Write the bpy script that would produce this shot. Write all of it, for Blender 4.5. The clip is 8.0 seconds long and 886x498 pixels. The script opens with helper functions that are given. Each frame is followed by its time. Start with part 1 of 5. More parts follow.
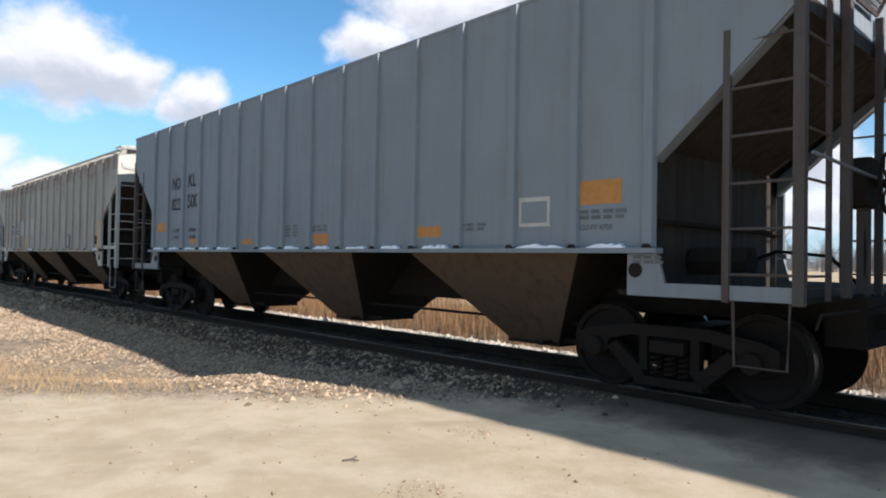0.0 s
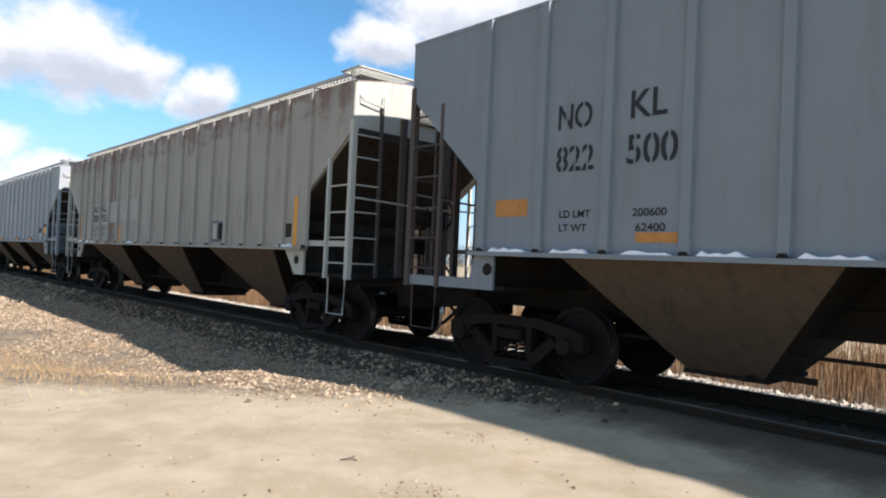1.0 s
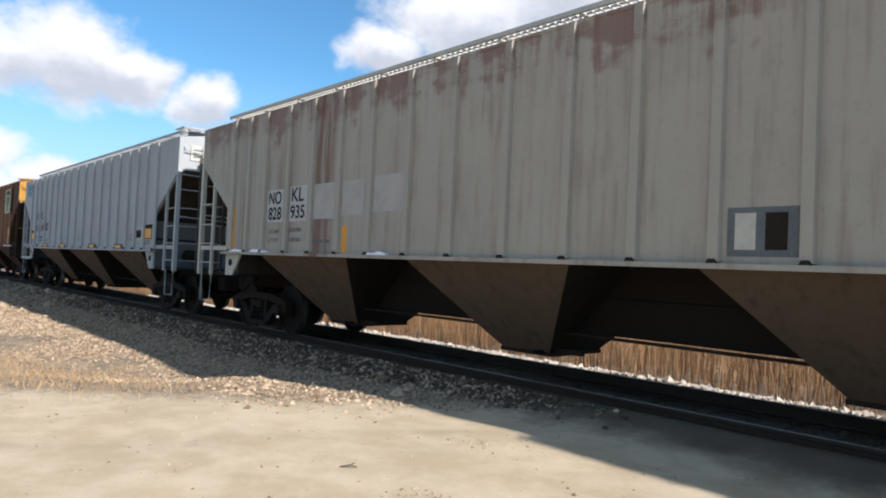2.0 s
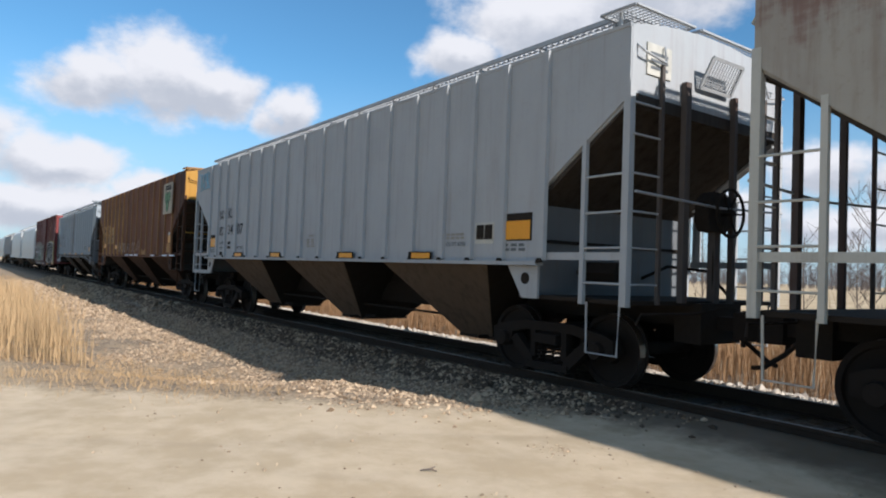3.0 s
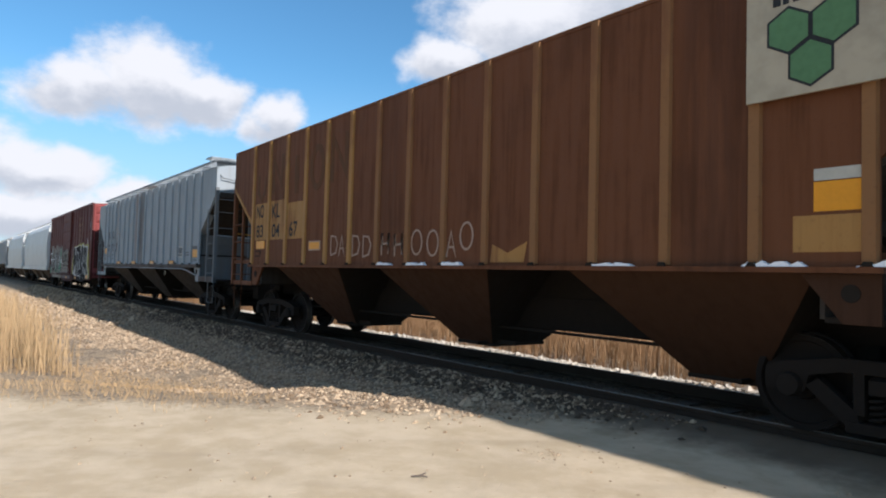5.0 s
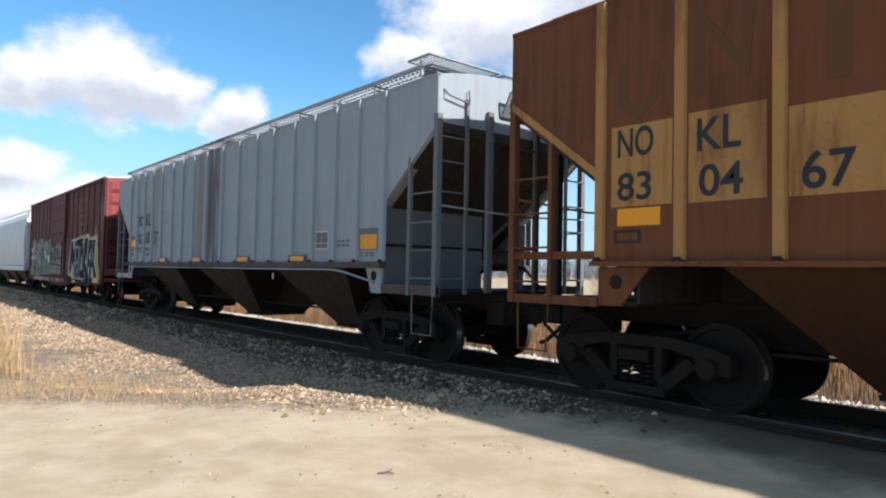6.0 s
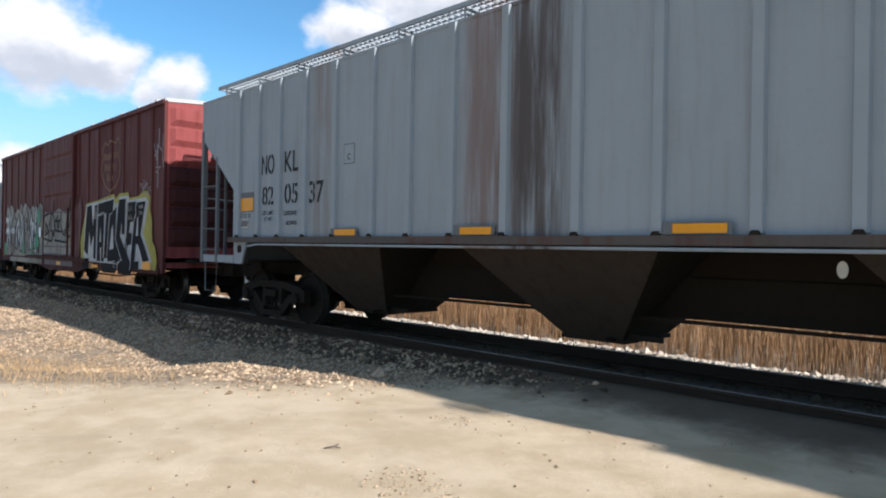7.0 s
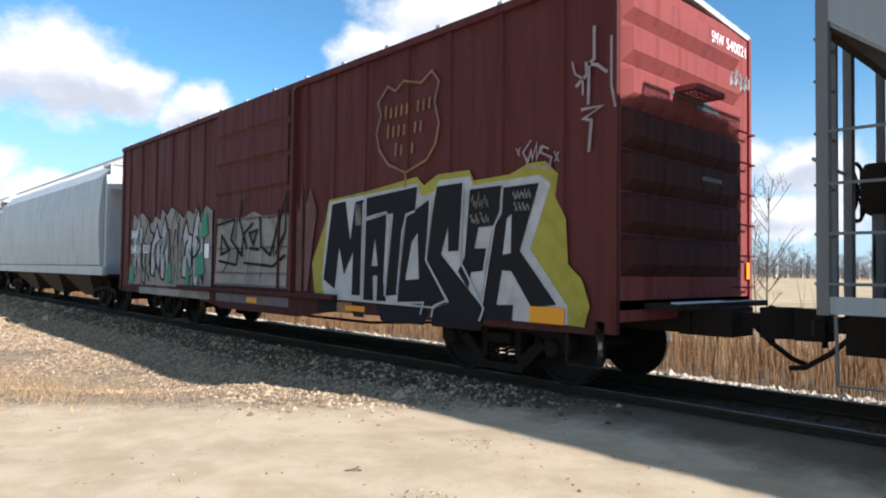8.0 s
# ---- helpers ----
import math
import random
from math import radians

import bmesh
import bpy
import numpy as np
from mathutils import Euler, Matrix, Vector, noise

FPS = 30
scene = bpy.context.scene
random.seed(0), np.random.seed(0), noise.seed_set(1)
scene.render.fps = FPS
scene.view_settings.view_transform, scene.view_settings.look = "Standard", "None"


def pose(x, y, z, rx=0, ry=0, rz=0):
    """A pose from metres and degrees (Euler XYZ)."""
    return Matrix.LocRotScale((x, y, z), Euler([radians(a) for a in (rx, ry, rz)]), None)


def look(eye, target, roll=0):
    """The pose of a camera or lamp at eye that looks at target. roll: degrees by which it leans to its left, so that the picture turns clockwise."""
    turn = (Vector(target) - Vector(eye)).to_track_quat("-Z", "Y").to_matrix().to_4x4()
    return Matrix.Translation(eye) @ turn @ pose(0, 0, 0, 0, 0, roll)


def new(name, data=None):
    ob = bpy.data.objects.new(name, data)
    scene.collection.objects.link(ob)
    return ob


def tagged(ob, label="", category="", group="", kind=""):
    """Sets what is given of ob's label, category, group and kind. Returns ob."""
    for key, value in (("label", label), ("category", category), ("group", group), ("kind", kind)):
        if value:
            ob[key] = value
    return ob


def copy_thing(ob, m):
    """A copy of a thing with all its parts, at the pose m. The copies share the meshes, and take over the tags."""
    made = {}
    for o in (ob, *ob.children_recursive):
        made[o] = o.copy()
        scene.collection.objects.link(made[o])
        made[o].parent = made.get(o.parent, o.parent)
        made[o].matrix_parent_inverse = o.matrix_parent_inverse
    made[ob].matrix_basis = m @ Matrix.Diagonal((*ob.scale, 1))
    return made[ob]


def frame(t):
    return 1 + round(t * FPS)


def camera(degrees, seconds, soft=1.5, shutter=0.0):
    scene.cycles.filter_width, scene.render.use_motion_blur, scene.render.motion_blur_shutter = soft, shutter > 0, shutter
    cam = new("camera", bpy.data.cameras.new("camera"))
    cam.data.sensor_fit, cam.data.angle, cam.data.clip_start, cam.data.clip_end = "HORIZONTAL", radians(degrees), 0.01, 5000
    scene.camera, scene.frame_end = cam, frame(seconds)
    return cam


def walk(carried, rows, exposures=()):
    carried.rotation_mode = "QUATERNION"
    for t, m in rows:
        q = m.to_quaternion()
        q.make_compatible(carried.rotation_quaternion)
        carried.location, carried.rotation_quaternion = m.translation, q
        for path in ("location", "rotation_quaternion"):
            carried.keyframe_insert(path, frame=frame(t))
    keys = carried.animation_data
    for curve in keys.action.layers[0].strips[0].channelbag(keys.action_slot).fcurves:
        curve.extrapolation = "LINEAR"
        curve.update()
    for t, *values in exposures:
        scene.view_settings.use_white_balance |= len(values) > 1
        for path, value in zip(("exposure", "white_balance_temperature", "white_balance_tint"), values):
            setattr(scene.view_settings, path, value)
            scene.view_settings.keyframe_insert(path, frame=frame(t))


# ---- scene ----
# ------------------------------------------------------------------ camera
cam = camera(67.16, 8.0, soft=2.0)
EYE = (0.0, -7.472, 1.372)
TURNS = [(0, 47.02, 1.06, -0.98), (0.5, 46.56, 1.24, -1.76), (1, 47.33, 1.21, -2.54), (1.2, 47.11, 1.16, -2.56),
         (2.3, 47.77, 2.16, -2.39), (2.5, 49.74, 1.83, -2.30), (3, 53.99, 1.89, -2.12), (3.1, 53.82, 1.90, -2.65),
         (3.5, 52.71, 2.18, -3.43), (4, 48.70, 0.93, -1.72), (4.5, 51.42, 2.10, -1.53), (4.7, 53.16, 2.28, -1.57),
         (6, 50.05, 2.12, -1.11), (6.2, 49.06, 1.44, -1.10), (6.5, 48.66, 1.15, -1.27), (7, 45.45, 0.03, -0.93),
         (7.5, 43.20, -3.54, 1.03), (8, 47.19, 1.81, -0.72)]
walk(cam, [(t, pose(*EYE, 90 + p, r, y)) for t, y, p, r in TURNS], exposures=[(0.0, 0.64, 6090, 14), (1.2, 0.72, 6090, 14), (2.5, 0.54, 6090, 14), (3.0, 0.42, 6090, 14), (3.5, 0.40, 6090, 14), (4.0, 0.56, 6090, 14), (4.5, 0.64, 6090, 14), (4.7, 0.48, 6090, 14), (6.0, 0.72, 6090, 14), (6.5, 0.48, 6090, 14), (7.0, 0.70, 6090, 14), (7.5, 0.87, 6090, 14), (8.0, 0.80, 6090, 14)])

# ------------------------------------------------------------------ light
SUN_EL, SUN_AZ = 30.0, 82.0          # azimuth from +Y towards +X
sun = new("sun", bpy.data.lights.new("sun", "SUN"))
sun.data.energy, sun.data.angle, sun.data.color = 5.0, radians(0.9), (1.0, 0.94, 0.85)
_d = Vector((math.sin(radians(SUN_AZ)) * math.cos(radians(SUN_EL)), math.cos(radians(SUN_AZ)) * math.cos(radians(SUN_EL)), math.sin(radians(SUN_EL))))
sun.matrix_world = look(_d * 50, (0, 0, 0))


class Nodes:
    """Short hand for building node trees."""

    def __init__(self, tree):
        self.t = tree
        tree.nodes.clear()

    def n(self, kind, ins=None, **props):
        node = self.t.nodes.new(kind)
        for k, v in props.items():
            setattr(node, k, v)
        for k, v in (ins or {}).items():
            if isinstance(v, bpy.types.NodeSocket):
                self.t.links.new(v, node.inputs[k])
            else:
                node.inputs[k].default_value = v
        return node

    def math(self, op, a, b=0.0, clamp=False):
        return self.n("ShaderNodeMath", {0: a, 1: b}, operation=op, use_clamp=clamp).outputs[0]

    def vmath(self, op, a, b=(0, 0, 0)):
        node = self.n("ShaderNodeVectorMath", {0: a, 1: b}, operation=op)
        return node.outputs["Value"] if op in ("LENGTH", "DOT_PRODUCT") else node.outputs[0]

    def ramp(self, x, lo, hi, a=0.0, b=1.0):
        return self.n("ShaderNodeMapRange", {0: x, 1: lo, 2: hi, 3: a, 4: b}, interpolation_type="SMOOTHSTEP").outputs[0]

    def mix(self, f, a, b, how="MIX"):
        node = self.n("ShaderNodeMix", data_type="RGBA", blend_type=how)
        for k, v in ((0, f), (6, a), (7, b)):
            if isinstance(v, bpy.types.NodeSocket):
                self.t.links.new(v, node.inputs[k])
            else:
                node.inputs[k].default_value = (*v, 1) if isinstance(v, tuple) and len(v) == 3 else v
        return node.outputs[2]

    def noise(self, vec, scale, detail=4.0, rough=0.55):
        return self.n("ShaderNodeTexNoise", {"Vector": vec, "Scale": scale, "Detail": detail, "Roughness": rough}).outputs[0]

    def scaled(self, vec, s):
        return self.vmath("MULTIPLY", vec, s)


def heading(az, el):
    """Unit vector; az in degrees from +Y towards -X."""
    a, e = radians(az), radians(el)
    return Vector((-math.sin(a) * math.cos(e), math.cos(a) * math.cos(e), math.sin(e)))


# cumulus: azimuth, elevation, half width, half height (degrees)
# The last eight, from (140, 22) on, are unseen, added for whiter fill light.
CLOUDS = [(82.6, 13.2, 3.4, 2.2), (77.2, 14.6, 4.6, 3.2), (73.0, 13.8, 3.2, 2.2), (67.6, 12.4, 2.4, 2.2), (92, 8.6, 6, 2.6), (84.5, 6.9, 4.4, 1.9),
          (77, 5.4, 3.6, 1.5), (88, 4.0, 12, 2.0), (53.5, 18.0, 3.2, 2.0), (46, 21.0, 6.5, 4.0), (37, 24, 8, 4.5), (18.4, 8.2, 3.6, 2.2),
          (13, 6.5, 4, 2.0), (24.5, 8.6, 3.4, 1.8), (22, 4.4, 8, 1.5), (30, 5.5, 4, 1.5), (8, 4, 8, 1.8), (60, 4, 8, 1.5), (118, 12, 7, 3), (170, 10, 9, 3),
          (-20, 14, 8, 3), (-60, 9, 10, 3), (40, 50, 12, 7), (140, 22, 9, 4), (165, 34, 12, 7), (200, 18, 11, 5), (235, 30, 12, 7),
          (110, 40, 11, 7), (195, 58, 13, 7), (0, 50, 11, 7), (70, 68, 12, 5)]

world = bpy.data.worlds.new("sky")
scene.world = world
world.use_nodes = True
w = Nodes(world.node_tree)
way = w.n("ShaderNodeTexCoord").outputs["Generated"]
sky = w.n("ShaderNodeTexSky", sky_type="NISHITA", sun_disc=False, sun_elevation=radians(SUN_EL), sun_rotation=radians(SUN_AZ), air_density=1.0, dust_density=0.3, ozone_density=2.5).outputs[0]
puff = w.noise(w.scaled(way, (1, 1, 1.7)), 10.0, 9.0, 0.6)
warp = w.n("ShaderNodeTexNoise", {"Vector": way, "Scale": 16.0, "Detail": 4.0})
bent = w.vmath("ADD", way, w.scaled(w.vmath("SUBTRACT", warp.outputs["Color"], (0.5, 0.5, 0.5)), (0.075, 0.075, 0.05)))
dense, lift = None, None
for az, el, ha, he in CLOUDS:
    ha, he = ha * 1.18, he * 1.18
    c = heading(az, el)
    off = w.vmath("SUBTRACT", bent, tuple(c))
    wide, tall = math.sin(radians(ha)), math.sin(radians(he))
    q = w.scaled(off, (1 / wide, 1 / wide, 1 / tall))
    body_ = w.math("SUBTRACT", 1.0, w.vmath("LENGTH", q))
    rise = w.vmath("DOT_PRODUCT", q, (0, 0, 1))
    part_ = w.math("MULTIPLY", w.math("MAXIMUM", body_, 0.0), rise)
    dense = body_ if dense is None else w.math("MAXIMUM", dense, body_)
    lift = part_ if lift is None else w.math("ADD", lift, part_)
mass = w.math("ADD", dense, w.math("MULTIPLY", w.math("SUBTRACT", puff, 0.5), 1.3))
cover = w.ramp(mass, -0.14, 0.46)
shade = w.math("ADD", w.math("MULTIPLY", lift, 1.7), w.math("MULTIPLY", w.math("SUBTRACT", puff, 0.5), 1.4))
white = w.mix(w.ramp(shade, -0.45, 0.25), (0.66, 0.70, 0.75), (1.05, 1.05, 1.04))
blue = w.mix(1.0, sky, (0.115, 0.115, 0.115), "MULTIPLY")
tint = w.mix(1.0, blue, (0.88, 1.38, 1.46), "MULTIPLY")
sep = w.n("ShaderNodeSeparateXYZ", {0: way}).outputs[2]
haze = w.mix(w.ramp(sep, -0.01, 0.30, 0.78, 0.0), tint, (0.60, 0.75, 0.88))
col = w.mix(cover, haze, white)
bg = w.n("ShaderNodeBackground", {"Color": col, "Strength": 0.62})
w.t.links.new(bg.outputs[0], w.n("ShaderNodeOutputWorld").inputs[0])


# ------------------------------------------------------------------ materials
def surface(name, rough=0.6, metal=0.0):
    m = bpy.data.materials.new(name)
    m.use_nodes = True
    s = Nodes(m.node_tree)
    out = s.n("ShaderNodeOutputMaterial")
    b = s.n("ShaderNodeBsdfPrincipled", {"Roughness": rough, "Metallic": metal, "Specular IOR Level": 0.18})
    s.t.links.new(b.outputs[0], out.inputs[0])
    where = s.n("ShaderNodeTexCoord").outputs["Object"]
    return m, s, b, where


def finish(s, b, colour, bump=None, strength=0.2, dist=0.01, rough=None):
    if isinstance(colour, tuple):
        b.inputs["Base Color"].default_value = (*colour, 1)
    else:
        s.t.links.new(colour, b.inputs["Base Color"])
    if bump is not None:
        s.t.links.new(s.n("ShaderNodeBump", {"Height": bump, "Strength": strength, "Distance": dist}).outputs[0], b.inputs["Normal"])
    if rough is not None:
        s.t.links.new(rough, b.inputs["Roughness"])


def car_paint(name, base, dirt=(0.17, 0.12, 0.08), grime=0.35, rust=0.0, rust_col=(0.13, 0.045, 0.03), top_rust=0.0, band=None, rough=0.55):
    """Weathered freight-car paint: streaks that run down, patches, rust from the roof edge, one stained band."""
    m, s, b, p = surface(name, rough)
    streak = s.noise(s.scaled(p, (5.0, 5.0, 0.35)), 1.6, 6.0, 0.6)
    patch = s.noise(p, 0.9, 5.0, 0.6)
    fine = s.noise(p, 22.0, 4.0)
    c = s.mix(s.ramp(patch, 0.35, 0.7, 0.0, 0.35), base, tuple(x * 0.78 for x in base))
    c = s.mix(s.math("MULTIPLY", s.ramp(streak, 0.48, 0.75), grime), c, dirt)
    c = s.mix(s.math("MULTIPLY", s.ramp(fine, 0.56, 0.75), grime * 0.45), c, dirt)
    z = s.n("ShaderNodeSeparateXYZ", {0: p})
    if rust:
        spots = s.math("ADD", s.math("MULTIPLY", patch, 0.55), s.math("MULTIPLY", streak, 0.45))
        c = s.mix(s.math("MULTIPLY", s.ramp(spots, 0.5, 0.6), rust), c, rust_col)
    if top_rust:
        run = s.noise(s.scaled(p, (2.6, 2.6, 0.25)), 1.3, 6.0, 0.65)
        blot = s.noise(s.scaled(p, (1.0, 1.0, 2.2)), 1.9, 4.0, 0.6)
        up = s.ramp(z.outputs[2], 2.5, 4.2, -0.16, 0.19)
        c = s.mix(s.math("MULTIPLY", s.ramp(s.math("ADD", s.math("ADD", s.math("MULTIPLY", run, 0.6), s.math("MULTIPLY", blot, 0.4)), up), 0.60, 0.72), top_rust), c, rust_col)
    if band:
        for x0, x1, colour, amount in band:
            inside = s.math("MULTIPLY", s.ramp(z.outputs[0], x0 - 0.25, x0 + 0.1), s.ramp(z.outputs[0], x1 - 0.1, x1 + 0.25, 1.0, 0.0))
            run = s.noise(s.scaled(p, (5.0, 5.0, 0.35)), 1.5, 6.0, 0.65)
            c = s.mix(s.math("MULTIPLY", s.math("MULTIPLY", inside, s.ramp(run, 0.26, 0.60)), amount), c, colour)
    wavy = s.math("ADD", s.math("MULTIPLY", fine, 0.12), s.noise(p, 1.7, 2.0))
    finish(s, b, c, wavy, 0.35, 0.03, s.ramp(streak, 0.3, 0.8, rough - 0.08, rough + 0.2))
    return m


def plain(name, colour, rough=0.6, metal=0.0, var=0.25, scale=14.0, bump=0.15):
    m, s, b, p = surface(name, rough, metal)
    n1, n2 = s.noise(p, scale, 5.0), s.noise(p, scale * 0.12, 3.0)
    c = s.mix(s.ramp(n1, 0.35, 0.72, 0.0, var), colour, tuple(x * 0.5 for x in colour))
    c = s.mix(s.ramp(n2, 0.4, 0.7, 0.0, var), c, tuple(min(1, x * 1.25) for x in colour))
    finish(s, b, c, n1, bump, 0.006)
    return m


GREY = car_paint("blue_grey_paint", (0.208, 0.232, 0.248), grime=0.22)
STAINED = car_paint("stained_cream_paint", (0.345, 0.315, 0.262), grime=0.40, rust=0.10, top_rust=0.65, rust_col=(0.15, 0.06, 0.045), band=((-3.62, -3.20, (0.13, 0.05, 0.03), 0.8), (-6.3, -6.1, (0.16, 0.11, 0.08), 0.5), (-4.6, -4.4, (0.14, 0.09, 0.07), 0.6)))
LIGHT = car_paint("light_grey_paint", (0.342, 0.350, 0.350), grime=0.20)
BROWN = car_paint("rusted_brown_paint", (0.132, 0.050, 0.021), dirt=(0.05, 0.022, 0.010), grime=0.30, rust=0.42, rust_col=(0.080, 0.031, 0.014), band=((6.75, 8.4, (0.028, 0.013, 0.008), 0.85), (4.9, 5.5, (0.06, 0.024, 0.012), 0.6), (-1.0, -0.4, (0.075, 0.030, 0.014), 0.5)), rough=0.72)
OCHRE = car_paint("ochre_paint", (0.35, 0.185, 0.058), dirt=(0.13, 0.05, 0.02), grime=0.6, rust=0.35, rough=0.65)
DARKBROWN = car_paint("dark_brown_paint", (0.050, 0.022, 0.011), dirt=(0.02, 0.011, 0.007), grime=0.6, rough=0.8)
RUSTRIB = car_paint("rusted_rib_paint", (0.23, 0.112, 0.046), dirt=(0.09, 0.035, 0.016), grime=0.5, rust=0.3, rough=0.7)
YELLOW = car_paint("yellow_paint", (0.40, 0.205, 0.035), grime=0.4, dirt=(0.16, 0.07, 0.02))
PALE = car_paint("pale_grey_paint", (0.270, 0.300, 0.318), grime=0.25, band=((-4.3, -3.9, (0.17, 0.11, 0.08), 0.5), (-1.0, -0.40, (0.15, 0.088, 0.066), 0.75), (-0.30, 0.30, (0.068, 0.052, 0.046), 0.95)))
PALERIB = car_paint("pale_grey_rib_paint", (0.270, 0.300, 0.318), grime=0.22)
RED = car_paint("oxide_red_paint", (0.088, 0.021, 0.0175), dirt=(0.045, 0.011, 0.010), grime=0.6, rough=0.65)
ROOFING = car_paint("galvanised_roofing", (0.42, 0.42, 0.42), grime=0.4, rough=0.5)
# Sooty red for the sills; on the end ridges it paints shade.
SHADESOOTRED = car_paint("soot_and_shade_red_paint", (0.058, 0.018, 0.016), dirt=(0.024, 0.011, 0.010), grime=0.6, rough=0.8)
# Lighter than RED: faded, and toned for the end that the sun strikes.
PINK = car_paint("sunlit_faded_red_paint", (0.23, 0.058, 0.054), dirt=(0.10, 0.025, 0.02), grime=0.5, rough=0.85)
WHITE = car_paint("white_paint", (0.50, 0.51, 0.50), grime=0.25, rough=0.42)
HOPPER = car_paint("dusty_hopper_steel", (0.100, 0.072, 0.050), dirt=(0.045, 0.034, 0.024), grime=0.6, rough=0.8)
HOPPER_RUST = car_paint("rusty_hopper_steel", (0.052, 0.023, 0.011), dirt=(0.034, 0.016, 0.009), grime=0.6, rough=0.8)
DARKPAINT = car_paint("dark_car_paint", (0.042, 0.033, 0.026), dirt=(0.02, 0.015, 0.011), grime=0.5, rough=0.8)
GHOST = car_paint("dark_brown_patch", (0.100, 0.049, 0.023), dirt=(0.128, 0.051, 0.021), grime=0.95, rough=0.8)
# Shade of the recesses between the bays, held as a dark colour.
BAYSHADE = car_paint("shaded_bay_paint", (0.022, 0.017, 0.013), dirt=(0.034, 0.023, 0.014), grime=0.5, rough=0.9)
CREAM = car_paint("clean_cream_paint", (0.46, 0.44, 0.38), grime=0.25)
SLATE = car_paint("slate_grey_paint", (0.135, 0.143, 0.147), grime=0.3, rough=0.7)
DIRTY = car_paint("dirty_grey_paint", (0.085, 0.072, 0.064), dirt=(0.06, 0.035, 0.025), grime=0.6, rust=0.2, rough=0.75)
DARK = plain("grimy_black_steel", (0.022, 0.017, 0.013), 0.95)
CAST = plain("oily_cast_steel", (0.018, 0.0135, 0.0105), 0.9)
TREAD = plain("worn_wheel_steel", (0.016, 0.012, 0.0095), 0.85)
POLISHED = plain("polished_tread_steel", (0.42, 0.38, 0.34), 0.38, 1.0, 0.3)
RAILTOP = plain("polished_rail_steel", (0.20, 0.18, 0.16), 0.5, 1.0, 0.35)
RAILRUST = plain("rusty_rail_steel", (0.046, 0.032, 0.023), 1.0)
TIMBER = plain("creosoted_timber", (0.075, 0.060, 0.048), 0.85, 0, 0.5, 9)
LETTER = plain("black_stencil_paint", (0.032, 0.035, 0.038), 0.85, 0, 0.3, 30)
FAINT = plain("worn_stencil_paint", (0.12, 0.13, 0.135), 0.6, 0, 0.4, 30)
ORANGE = plain("orange_paint", (0.46, 0.21, 0.06), 0.6, 0, 0.3, 20)
REFLECT = plain("yellow_sheeting", (0.69, 0.29, 0.017), 0.35, 0, 0.12, 30, 0.02)
BOARDWHITE = plain("white_board_paint", (0.46, 0.44, 0.38), 0.6, 0, 0.3, 10)
REPAINT = plain("fresh_grey_patch", (0.43, 0.42, 0.40), 0.6, 0, 0.12, 8)
OLDBOARD = plain("stained_board_paint", (0.38, 0.335, 0.25), 0.7, 0, 0.6, 5)
OLDPATCH = plain("dull_grey_patch", (0.38, 0.36, 0.325), 0.6, 0, 0.3, 4)
GREEN = plain("green_sign_paint", (0.095, 0.20, 0.095), 0.6, 0, 0.25, 14)
SNOW = plain("old_snow", (0.85, 0.87, 0.9), 0.7, 0, 0.08, 30, 0.4)
SPRAYBLACK = plain("black_spray_paint", (0.014, 0.014, 0.016), 0.9, 0, 0.3, 20)
SPRAYWHITE = plain("white_spray_paint", (0.40, 0.40, 0.40), 0.55, 0, 0.5, 5)
SPRAYYELLOW = plain("yellow_spray_paint", (0.29, 0.26, 0.04), 0.55, 0, 0.5, 6)
SPRAYSILVER = plain("silver_spray_paint", (0.27, 0.25, 0.215), 0.75, 0, 0.7, 4)
SPRAYGREEN = plain("green_spray_paint", (0.04, 0.22, 0.12), 0.55, 0, 0.3, 6)
SPRAYBLUE = plain("blue_spray_paint", (0.22, 0.42, 0.52), 0.55, 0, 0.4, 6)
OLDGOLD = plain("worn_gold_paint", (0.22, 0.125, 0.065), 0.7, 0, 0.6, 12)
SPRAYPINK = plain("greyish_white_spray_paint", (0.30, 0.24, 0.24), 0.6, 0, 0.5, 6)
OVERSPRAY = plain("faint_overspray", (0.135, 0.065, 0.062), 0.7, 0, 0.8, 4)
SPRAYMIST = plain("blue_grey_overspray", (0.13, 0.115, 0.125), 0.7, 0, 0.8, 4)
SPRAYPALE = plain("faded_line_paint", (0.34, 0.24, 0.18), 0.55, 0, 0.3, 10)
STRAW = plain("dry_straw", (0.42, 0.285, 0.15), 0.8, 0, 0.4, 3)
REED = plain("dry_reed", (0.25, 0.145, 0.072), 0.85, 0, 0.5, 2)
BARK = plain("grey_bark", (0.16, 0.125, 0.10), 0.9, 0, 0.4, 8)
WOODS = plain("far_bare_woods", (0.22, 0.19, 0.18), 0.95, 0, 0.4, 0.1, 0)


def stone_material(name="crushed_stone", lift=1.0):
    m, s, b, p = surface(name, 0.9)
    rnd = s.n("ShaderNodeNewGeometry").outputs["Random Per Island"]
    c = s.mix(rnd, (0.17, 0.115, 0.070), (0.57, 0.43, 0.285))
    n1 = s.noise(p, 40, 4)
    c = s.mix(s.ramp(n1, 0.4, 0.7, 0, 0.5), c, (0.16, 0.115, 0.075))
    if lift > 1:
        c = s.mix(0.6, c, (0.60, 0.55, 0.48))
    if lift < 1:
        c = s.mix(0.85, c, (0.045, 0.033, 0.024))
    finish(s, b, c, n1, 0.3, 0.004)
    return m


STONE = stone_material()
DARKSTONE = stone_material("dark_crushed_stone", 0.5)
PALESTONE = stone_material("pale_crushed_stone", 1.5)


